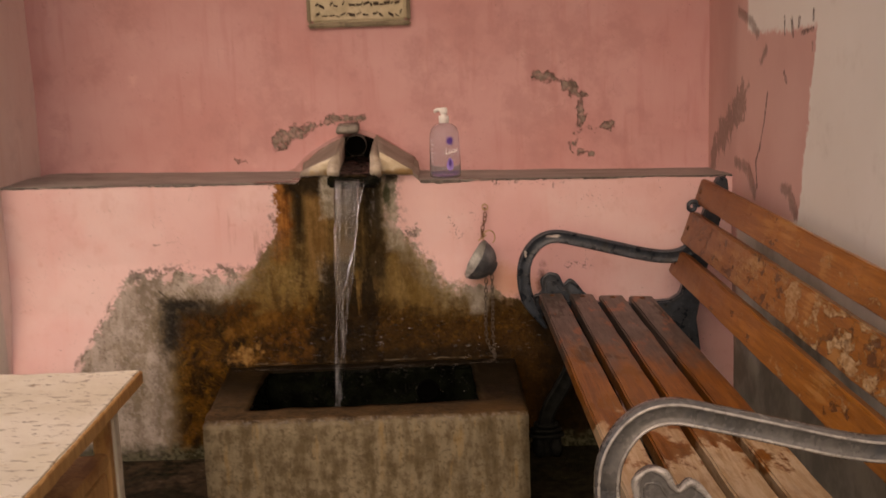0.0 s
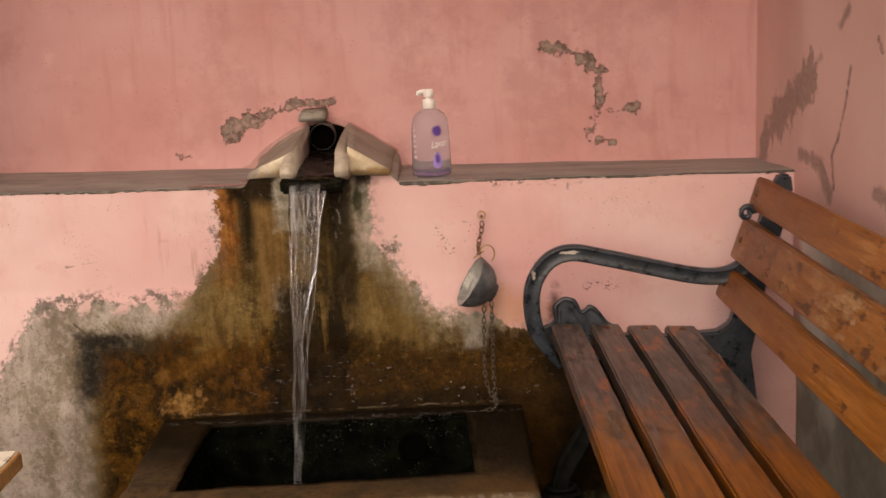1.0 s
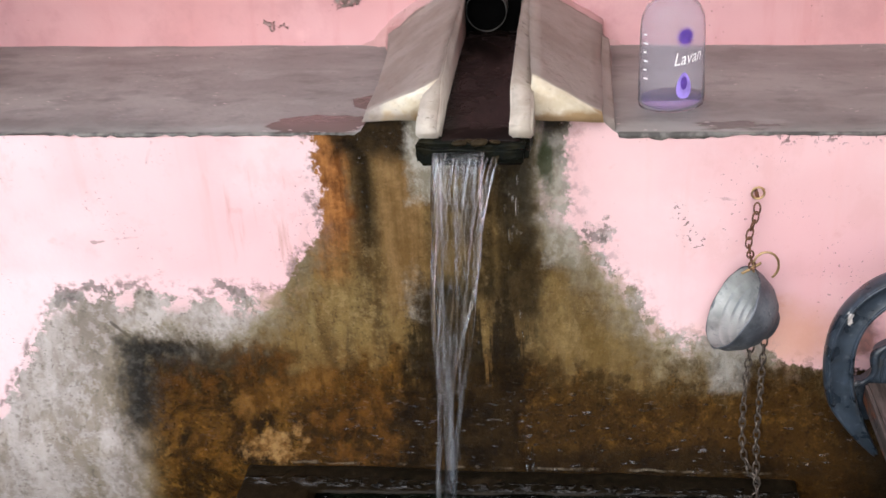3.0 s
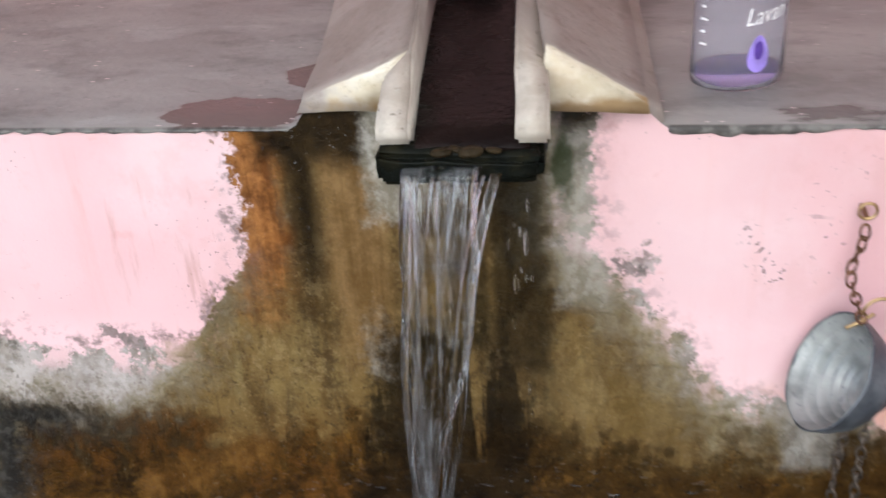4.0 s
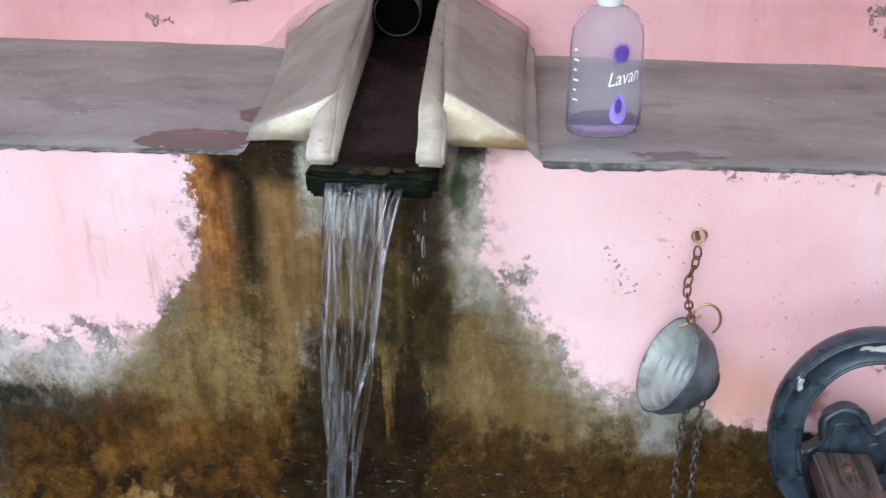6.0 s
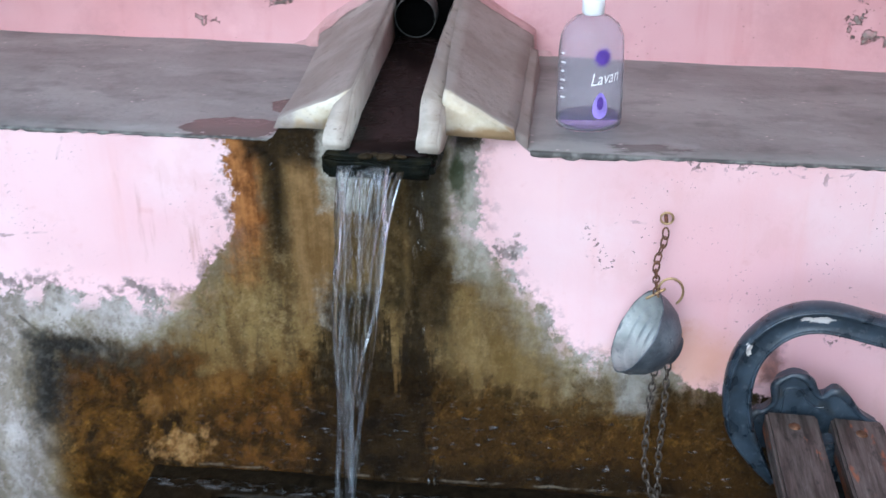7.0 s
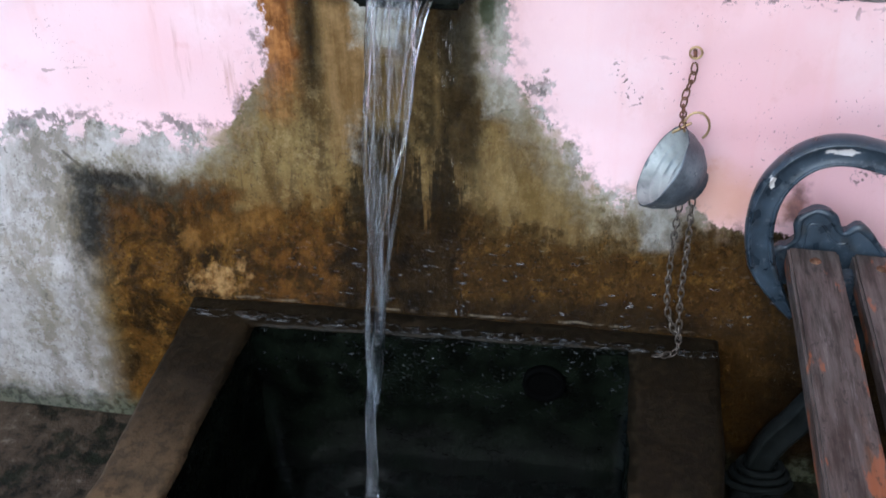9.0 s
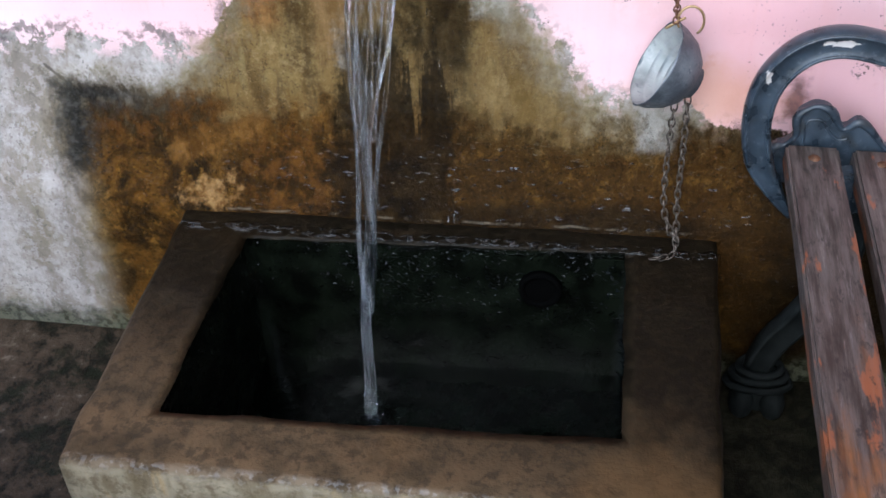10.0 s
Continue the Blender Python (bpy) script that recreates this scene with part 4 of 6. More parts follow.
def lathe(profile, sides=32, oval=1.0):
    """A turned body about z from (radius, height) pairs; oval squeezes it along y."""
    bm, rings = bmesh.new(), []
    for r, z in profile:
        if r < 1e-5:
            rings.append([bm.verts.new((0, 0, z))])
        else:
            rings.append([bm.verts.new((r * math.cos(2 * math.pi * k / sides), oval * r * math.sin(2 * math.pi * k / sides), z)) for k in range(sides)])
    for a, b in zip(rings, rings[1:]):
        for k in range(sides):
            j = (k + 1) % sides
            if len(a) == 1 and len(b) == 1:
                continue
            if len(a) == 1:
                bm.faces.new((a[0], b[j], b[k]))
            elif len(b) == 1:
                bm.faces.new((a[k], a[j], b[0]))
            else:
                bm.faces.new((a[k], a[j], b[j], b[k]))
    return bm


def moved(bm, m):
    bmesh.ops.transform(bm, matrix=m, verts=bm.verts)
    return bm


def sheet(us, vs, place):
    """A grid of faces, place(u, v) giving each point."""
    bm = bmesh.new()
    g = [[bm.verts.new(place(u, v)) for u in us] for v in vs]
    for a, b in zip(g, g[1:]):
        for k in range(len(us) - 1):
            bm.faces.new((a[k], a[k + 1], b[k + 1], b[k]))
    return bm


def span(a, b, n):
    return [a + (b - a) * i / n for i in range(n + 1)]


def setting(name, bm, material, label, category, smooth=False):
    return tagged(part(name, bm, material, None, label, smooth), label, category, kind="structure")


# ---- the place ----
LEFT, RIGHT, BACK, FLOOR, TOP, OPEN = -1.165, 1.15, 0.594, -0.03, 2.7, -2.3


def ledge_front(x):
    return 0.842 - 0.016 * x


def ledge_back(x):
    return 0.822 - 0.026 * x


def ledge_z(x, y):
    f = min(1, max(0, (y - 0.07) / (BACK - 0.07)))
    return ledge_front(x) * (1 - f) + ledge_back(x) * f


def wall_y(z):
    """The lower wall swells forward towards its foot."""
    if z > 0.6:
        return 0.070
    if z > 0.45:
        return 0.050 + 0.020 * (z - 0.45) / 0.15
    if z > 0.28:
        return 0.050 * (z - 0.28) / 0.17
    return 0.0


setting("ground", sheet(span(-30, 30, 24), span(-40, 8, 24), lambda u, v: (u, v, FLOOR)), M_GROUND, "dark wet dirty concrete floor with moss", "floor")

# lower wall: its face is a fine sheet with a rough swell, closed behind
xs = span(LEFT - 0.02, RIGHT + 0.02, 220)


def under_spout(x):
    """1 where the wall runs up behind the spout, 0 along the open ledge."""
    a, b = min(1, max(0, (x + 0.215) / 0.02)), min(1, max(0, (0.172 - x) / 0.03))
    return min(a, b)


def face_point(x, f):
    z = FLOOR - 0.02 + (ledge_front(x) - 0.004 + 0.030 * under_spout(x) - FLOOR + 0.02) * f
    dy = 0.004 * noise.noise(Vector((x * 5, z * 5, 1))) + 0.002 * noise.noise(Vector((x * 17, z * 17, 4)))
    return (x, wall_y(z) + dy * min(1, max(0.1, (ledge_front(x) - z) / 0.06)), z)


wall_bm = sheet(xs, span(0, 1, 90), face_point)
wall_bm = joined(wall_bm, block(LEFT - 0.02, RIGHT + 0.02, 0.085, BACK + 0.2, FLOOR - 0.02, 0.79))
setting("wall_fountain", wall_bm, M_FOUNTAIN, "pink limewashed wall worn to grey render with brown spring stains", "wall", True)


# ledge: cement slab with an uneven drip edge
def ledge_slab():
    us = span(LEFT, 1.22, 240)
    bm = bmesh.new()
    rows = []
    for u in us:
        w = 0.004 * noise.noise(Vector((u * 9, 0, 0))) + 0.002 * noise.noise(Vector((u * 40, 3, 0)))
        d = 0.005 + 0.004 * noise.noise(Vector((u * 6, 7, 0))) + 0.003 * noise.noise(Vector((u * 45, 9, 0)))
        d += 0.005 * math.exp(-((u - 0.24) / 0.08) ** 4) + 0.004 * noise.noise(Vector((u * 80, 1, 0)))
        zf = ledge_front(u)
        s_ = 0.035 * under_spout(u)
        pts = [(u, 0.080 + s_ + w, zf - d), (u, 0.0692 + s_ + w * 0.1, zf - d), (u, 0.0680 + s_ + w * 0.1, zf - d * 0.8), (u, 0.0684 + s_ + w * 0.3, zf - 0.002), (u, 0.0725 + s_ + w * 0.5, zf)]
        w += s_
        for k in range(1, 13):
            y = 0.075 + w + (BACK + 0.01 - 0.075 - w) * k / 12
            pts.append((u, y, ledge_z(u, y) + 0.003 * noise.noise(Vector((u * 7, y * 7, 2)))))
        rows.append([bm.verts.new(p) for p in pts])
    for a, b in zip(rows, rows[1:]):
        for k in range(len(a) - 1):
            bm.faces.new((a[k], b[k], b[k + 1], a[k + 1]))
    return bm


setting("ledge", ledge_slab(), M_LEDGE, "grey cement ledge with damp patches and an uneven drip edge", "ledge", True)


# upper wall, with rounded inner corners
def upper_point(x, f):
    z = 0.70 + (TOP - 0.70) * f
    e = max(0.0, (LEFT + 0.05) - x)
    return (x, BACK - 0.6 * e * e / 0.05 + 0.004 * noise.noise(Vector((x * 3, z * 3, 9))) - 0.010 * math.exp(-(z - ledge_back(x)) / 0.02 if z > ledge_back(x) else 0), z)


setting("wall_back", joined(sheet(span(LEFT - 0.045, 1.23, 120), span(0, 1, 120), upper_point), block(LEFT - 0.2, 1.4, BACK + 0.03, BACK + 0.25, 0.7, TOP)), M_UPPER,
        "salmon pink limewashed wall with flaked grey patches", "wall", True)

left_bm = sheet(span(-0.02, BACK + 0.03, 24), span(FLOOR - 0.02, TOP, 60),
                lambda y, z: (LEFT + (0.020 if y < 0.05 else 0.020 - 0.045 * (y - 0.05) / (BACK - 0.05)) + 0.004 * noise.noise(Vector((y * 3, z * 3, 8))), y, z))
left_bm = joined(left_bm, block(LEFT - 0.25, LEFT - 0.05, -0.02, BACK + 0.2, FLOOR - 0.02, TOP), block(LEFT - 0.05, LEFT + 0.022, -0.024, -0.021, FLOOR - 0.02, TOP))
setting("wall_left", left_bm, M_LEFT, "pink limewashed side wall of the alcove, paled to stand for light on it", "wall", True)


def side_points(y):
    return RIGHT + (0.062 * y / BACK if y > 0 else 0.0)


side_bm = sheet(span(OPEN, BACK + 0.02, 90), span(FLOOR - 0.02, TOP, 80),
                lambda y, z: (side_points(y) + 0.004 * noise.noise(Vector((y * 3, z * 3, 5))), y, z))
side_bm = joined(side_bm, block(RIGHT + 0.08, RIGHT + 0.28, OPEN, BACK + 0.2, FLOOR - 0.02, TOP), block(RIGHT - 0.0, RIGHT + 0.08, OPEN - 0.004, OPEN, FLOOR - 0.02, TOP))
setting("wall_right", side_bm, M_SIDE, "white side wall with pink inner end, cracks and damp stains", "wall", True)
# unseen slab, added to keep sky and sun off the upper wall
setting("ceiling", block(LEFT - 0.2, RIGHT + 0.28, -0.95, BACK + 0.25, TOP, TOP + 0.15), M_WHITE, "unseen white slab added overhead to hold back sky light", "ceiling")


# ---- spout ----
def loft(rings, close=True):
    bm = bmesh.new()
    vs = [[bm.verts.new(p) for p in r] for r in rings]
    n = len(rings[0])
    for a, b in zip(vs, vs[1:]):
        for k in range(n):
            j = (k + 1) % n
            bm.faces.new((a[k], a[j], b[j], b[k]))
    bm.faces.new(vs[0][::-1])
    bm.faces.new(vs[-1])
    return bm


def between(a, b, n):
    return [tuple(p + (q - p) * i / n for p, q in zip(a, b)) for i in range(n + 1)]


def cheek(stations, n=20):
    """A sloped plaster flank through rings of four corners, front to back."""
    rings = []
    for i in range(n + 1):
        f = i / n * (len(stations) - 1)
        k0 = min(int(f), len(stations) - 2)
        f -= k0
        ring = [tuple(p + (q - p) * f for p, q in zip(a, b)) for a, b in zip(stations[k0], stations[k0 + 1])]
        fine_ring = []
        for k, p in enumerate(ring):
            fine_ring += between(p, ring[(k + 1) % len(ring)], 6)[:-1]
        rings.append(fine_ring)
    bm = loft(rings)
    bmesh.ops.bevel(bm, geom=[e for e in bm.edges if e.calc_face_angle(0) > 0.6], offset=0.004, segments=2, affect="EDGES", clamp_overlap=True)
    rough_up(bm, 0.0025, 22, 3)
    return bm


spout = thing("fountain_spout", (-0.02, 0.25, 0.84), "cream plastered stone spout with a dark wet channel on the ledge", "spout")
YB = BACK + 0.01
part("cheek", cheek([[(-0.207, 0.062, 0.866), (-0.078, 0.054, 0.868), (-0.084, 0.046, 0.930), (-0.200, 0.062, 0.880)],
                     [(-0.218, 0.25, 0.80), (-0.090, 0.25, 0.80), (-0.090, 0.25, 0.944), (-0.212, 0.25, 0.869)],
                     [(-0.236, 0.46, 0.80), (-0.096, 0.46, 0.80), (-0.096, 0.46, 0.953), (-0.232, 0.46, 0.868)],
                     [(-0.275, YB, 0.80), (-0.100, YB, 0.80), (-0.100, YB, 0.956), (-0.262, YB, 0.862)]]), M_CHEEK, spout, "", True)
part("cheek", cheek([[(0.042, 0.048, 0.868), (0.152, 0.050, 0.862), (0.150, 0.048, 0.874), (0.052, 0.042, 0.934)],
                     [(0.030, 0.25, 0.80), (0.152, 0.25, 0.80), (0.150, 0.25, 0.868), (0.036, 0.25, 0.940)],
                     [(0.020, 0.46, 0.80), (0.150, 0.46, 0.80), (0.147, 0.46, 0.872), (0.024, 0.46, 0.946)],
                     [(0.010, YB, 0.80), (0.158, YB, 0.80), (0.152, YB, 0.866), (0.012, YB, 0.956)]]), M_CHEEK, spout, "", True)
part("border", cheek([[(0.146, 0.078, 0.825), (0.170, 0.080, 0.825), (0.168, 0.080, 0.848), (0.148, 0.078, 0.862)],
                      [(0.146, 0.30, 0.80), (0.170, 0.30, 0.80), (0.164, 0.30, 0.854), (0.149, 0.30, 0.862)],
                      [(0.146, 0.48, 0.80), (0.170, 0.48, 0.80), (0.160, 0.48, 0.862), (0.148, 0.48, 0.870)]], 20), M_CHEEK, spout, "", True)


def channel_wall(x_front, x_back, thick, lean):
    """A bar beside the channel; its top leans outwards behind the broken front."""
    prof = [(0.58, 0.84), (0.58, 0.955), (0.30, 0.947), (0.06, 0.938), (0.030, 0.932), (-0.030, 0.900), (-0.040, 0.892), (-0.042, 0.878), (-0.02, 0.866), (0.0, 0.858)]
    bm = prism(prof, 0, -thick / 2, thick / 2, 0.0035, 3)
    bmesh.ops.subdivide_edges(bm, edges=[e for e in bm.edges if e.calc_length() > 0.05], cuts=8, use_grid_fill=True)
    for v in bm.verts:
        f = min(1, max(0, (v.co.y + 0.06) / 0.52))
        out = (thick / 2 - v.co.x) if lean < 0 else (v.co.x + thick / 2)
        if v.co.z > 0.87:
            v.co.z -= abs(lean) * out * min(1, max(0, (v.co.y + 0.01) / 0.07))
        v.co.x += x_front + (x_back - x_front) * f * f * (3 - 2 * f)
    rough_up(bm, 0.0018, 26, 8)
    return bm


part("channel_wall", channel_wall(-0.090, -0.112, 0.032, -1.0), M_CREAM, spout, "", True)
part("channel_wall", channel_wall(0.039, 0.029, 0.032, 0.75), M_CREAM, spout, "", True)
bed = hexa([(-0.085, -0.036, 0.835), (0.040, -0.036, 0.835), (0.034, YB, 0.845), (-0.10, YB, 0.845), (-0.085, -0.036, 0.872), (0.040, -0.036, 0.872), (0.034, YB, 0.888), (-0.10, YB, 0.888)], 12)
rough_up(bed, 0.004, 25, 1)
part("channel_bed", bed, M_BED, spout, "dark wet stone channel bed", True)
lip = hexa([(-0.106, -0.052, 0.839), (0.049, -0.052, 0.842), (0.049, 0.075, 0.835), (-0.106, 0.075, 0.832), (-0.107, -0.056, 0.872), (0.050, -0.056, 0.868), (0.050, 0.075, 0.868), (-0.107, 0.075, 0.872)], 0, 0.006)
bmesh.ops.subdivide_edges(lip, edges=lip.edges[:], cuts=7, use_grid_fill=True)
rough_up(lip, 0.0045, 26, 6)
rough_up(lip, 0.0016, 110, 2)
part("lip", lip, M_LIP, spout, "black slimy stone lip", True)
for px, py, pr in ((-0.046, -0.047, 0.008), (-0.018, -0.048, 0.010), (-0.031, -0.040, 0.006), (0.004, -0.043, 0.006)):
    peb = bmesh.new()
    bmesh.ops.create_icosphere(peb, subdivisions=3, radius=pr)
    moved(peb, Matrix.Translation((px, py, 0.872)) @ Matrix.Diagonal((1.3, 0.9, 0.6, 1)))
    rough_up(peb, 0.003, 60, px)
    part("pebble", peb, M_PEBBLE, spout, "small brown pebble", True)


def arch_z(x):
    """Outline of the plaster hump where it meets the back wall, with a soft run-out at both feet."""
    u = (x + 0.055) / (0.232 if x < -0.055 else 0.205)
    body = 0.838 + 0.136 * max(0.0, 1 - abs(u) ** 1.75)
    foot = 0.022 * math.exp(-((x + 0.285) / 0.055) ** 2) if x < -0.2 else 0.012 * math.exp(-((x - 0.165) / 0.04) ** 2)
    return body + foot - 0.05 * max(0.0, x - 0.185) / 0.03 - 0.03 * max(0.0, -0.345 - x) / 0.02


def hump_mesh():
    """The mound over the pipe: it leans back into the wall and falls away in front of it."""
    us = span(-0.37, 0.212, 72)

    def place(u, f):
        side = min(1.0, max(0.0, (-0.205 - u) / 0.06, (u - 0.105) / 0.05))
        start = 0.478 + 0.098 * side * side * (3 - 2 * side)
        v = start + (YB - start) * f
        return (u, v, arch_z(u) - 0.30 * (YB - v) - 1.2 * max(0.0, 0.505 - v) - 0.03 * side * (1 - f) + 0.004 * noise.noise(Vector((u * 14, v * 14, 3))))

    bm = sheet(us, span(0, 1, 12), place)
    bm.verts.ensure_lookup_table()
    row = bm.verts[:len(us)]
    foot = [bm.verts.new((p.co.x, p.co.y + 0.004, 0.80)) for p in row]
    for k in range(len(us) - 1):
        bm.faces.new((foot[k], foot[k + 1], row[k + 1], row[k]))
    return bm


# black sheet over the hump, painting the shade round the pipe mouth
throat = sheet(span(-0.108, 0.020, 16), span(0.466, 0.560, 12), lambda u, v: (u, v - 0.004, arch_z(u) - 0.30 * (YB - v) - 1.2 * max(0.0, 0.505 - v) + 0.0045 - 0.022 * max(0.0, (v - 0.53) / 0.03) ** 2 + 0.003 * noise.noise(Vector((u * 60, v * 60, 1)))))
part("throat", throat, M_DARK, spout, "black sheet for the shade round the pipe mouth", True)
part("hump", hump_mesh(), M_CHEEK, spout, "pink-washed plaster hump over the pipe", True)
cap_bm = hexa([(-0.125, 0.515, 0.962), (-0.045, 0.515, 0.964), (-0.045, 0.60, 0.972), (-0.125, 0.60, 0.972), (-0.122, 0.510, 0.986), (-0.048, 0.512, 0.988), (-0.048, 0.60, 1.000), (-0.122, 0.60, 0.998)], 0, 0.004)
rough_up(cap_bm, 0.003, 40, 5)
part("cap_stone", cap_bm, M_CAP, spout, "flat grey cap stone", True)

pipe = thing("water_pipe", (-0.053, 0.47, 0.888), "grey plastic pipe mouth set in the plaster hump", "pipe")
ring_prof = [(0.0350, 0.0), (0.0358, -0.0006), (0.0366, 0.0), (0.0366, 0.12), (0.0350, 0.12), (0.0350, 0.0)]
pm = moved(lathe(ring_prof, 40), Matrix.Translation((-0.053, 0.455, 0.924)) @ Matrix.Rotation(radians(-90), 4, "X"))
part("tube", pm, M_PIPE, pipe, "", True)
part("dark_bore", moved(lathe([(0.0, 0.014), (0.0348, 0.014), (0.0348, 0.002)], 40), Matrix.Translation((-0.053, 0.455, 0.924)) @ Matrix.Rotation(radians(-90), 4, "X")), M_DARK, pipe, "black disc for the shade inside the pipe bore", True)


# ---- falling water ----
def stream(x_top, half_top, x_low, half_low, y_top, y_low, z_top, z_low, seed, thick):
    rings = []
    for i in range(61):
        f = i / 60
        z = z_top + (z_low - z_top) * f
        y = y_top + (y_low - y_top) * math.sqrt(f) * 0.6 + (y_low - y_top) * 0.4 * f
        g = min(1, max(0, (f - 0.03) / 0.42))
        h = half_low * (1 + 0.5 * f ** 6) + (half_top - half_low) * (1 - g * g * (3 - 2 * g))
        cx = x_top + (x_low - x_top) * f ** 0.8
        ring = []
        for k in range(48):
            a = 2 * math.pi * k / 48
            n1 = noise.noise(Vector((math.cos(a) * 2 + seed, math.sin(a) * 2, z * 4)))
            n2 = noise.noise(Vector((math.cos(a) * 5 + seed, math.sin(a) * 5, z * 16)))
            r = 1 + 0.35 * n1 + 0.20 * n2
            flute = 0.14 * math.cos(a * 7 + seed + 3 * noise.noise(Vector((seed, a, z * 3))))
            ring.append((cx + h * r * math.cos(a) + 0.003 * math.sin(z * 19 + seed), y + thick * (r + flute) * math.sin(a), z))
        rings.append(ring)
    return loft(rings)


water = thing("water_stream", (-0.055, -0.12, -0.01), "clear falling stream of spring water from the spout", "water")
part("stream", stream(-0.038, 0.039, -0.110, 0.0074, -0.060, -0.172, 0.862, -0.012, 1.0, 0.005), M_WATER, water, "", True)
part("strand", stream(-0.078, 0.004, -0.099, 0.003, -0.071, -0.152, 0.860, 0.22, 5.0, 0.003), M_WATER, water, "", True)
part("strand", stream(0.006, 0.0045, -0.091, 0.003, -0.071, -0.155, 0.860, 0.20, 9.0, 0.003), M_WATER, water, "", True)
for k, (xa, xb, zl) in enumerate(((-0.066, -0.104, 0.42), (-0.054, -0.100, 0.50), (-0.044, -0.098, 0.36), (-0.030, -0.094, 0.46), (-0.018, -0.092, 0.40), (-0.006, -0.088, 0.52))):
    part("strand", stream(xa, 0.0016, xb + (xa - xb) * 0.35, 0.0012, -0.069, -0.140, 0.858, zl, 13.0 + 3 * k, 0.0016), M_WATER, water, "", True)
drng = random.Random(11)


def droplet(x, y, z, r, tall):
    d = bmesh.new()
    bmesh.ops.create_icosphere(d, subdivisions=2, radius=r)
    return moved(d, Matrix.Translation((x, y, z)) @ Matrix.Diagonal((1, 1, tall, 1)))


for k in range(22):
    f = drng.random()
    part("droplet", droplet(0.022 + 0.014 * f + drng.uniform(-0.010, 0.012), -0.055 - 0.03 * f + drng.uniform(-0.004, 0.004), 0.835 - 0.50 * f + drng.uniform(-0.012, 0.012), drng.uniform(0.0010, 0.0022), drng.uniform(2.0, 8.0)), M_WATER, water, "", True)
for k in range(6):
    a, q = drng.uniform(0, 6.28), drng.uniform(0.008, 0.045)
    part("droplet", droplet(-0.112 + q * math.cos(a), -0.172 + q * math.sin(a), 0.0 + drng.uniform(0, 0.06) * (1 - q / 0.06), drng.uniform(0.001, 0.003), drng.uniform(0.8, 1.6)), M_WATER, water, "", True)

# ---- basin ----
basin = thing("stone_basin", (0.0, -0.29, FLOOR), "brown concrete trough with a worn wet rim below the spout", "basin")
RIM = 0.27


def basin_mesh():
    outer = [(-0.418, -0.582), (0.450, -0.578), (0.458, 0.012), (-0.455, 0.012)]
    inner = [(-0.322, -0.492), (0.334, -0.466), (0.322, -0.040), (-0.326, -0.062)]
    low = [(-0.320, -0.486), (0.330, -0.462), (0.320, -0.044), (-0.322, -0.066)]

    def ring(c, z, n=26):
        out = []
        for k in range(4):
            out += [(p[0], p[1], z) for p in between(c[k], c[(k + 1) % 4], n)[:-1]]
        return out

    def shrink(c, d):
        cx, cy = sum(p[0] for p in c) / 4, sum(p[1] for p in c) / 4
        return [(p[0] + math.copysign(d, cx - p[0]), p[1] + math.copysign(d, cy - p[1])) for p in c]

    rings = [ring(outer, FLOOR)] + [ring(outer, FLOOR + (RIM - 0.012 - FLOOR) * k / 8) for k in range(1, 9)]
    edge_o, edge_i = shrink(outer, 0.010), shrink(inner, -0.010)
    rings += [ring(shrink(outer, 0.003), RIM - 0.003)]
    for k in range(7):
        rings.append(ring([tuple(p + (q - p) * k / 6 for p, q in zip(a, b)) for a, b in zip(edge_o, edge_i)], RIM))
    rings += [ring(shrink(inner, -0.003), RIM - 0.004), ring(inner, RIM - 0.014)]
    rings += [ring(low, RIM - 0.03 - 0.22 * k / 6) for k in range(1, 7)]
    rings += [ring(low, FLOOR + 0.004)]
    bm = bmesh.new()
    vs = [[bm.verts.new(p) for p in r] for r in rings]
    n = len(rings[0])
    for a, b in zip(vs, vs[1:]):
        for k in range(n):
            j = (k + 1) % n
            bm.faces.new((a[k], a[j], b[j], b[k]))
    rough_up(bm, 0.004, 14, 2, lambda c: c.z < FLOOR + 0.001)
    rough_up(bm, 0.002, 45, 7, lambda c: c.z < FLOOR + 0.001)
    for v in bm.verts:
        v.co.z += 0.016 * (0.01 - v.co.y) / 0.6 if v.co.z > 0.2 else 0
    return bm


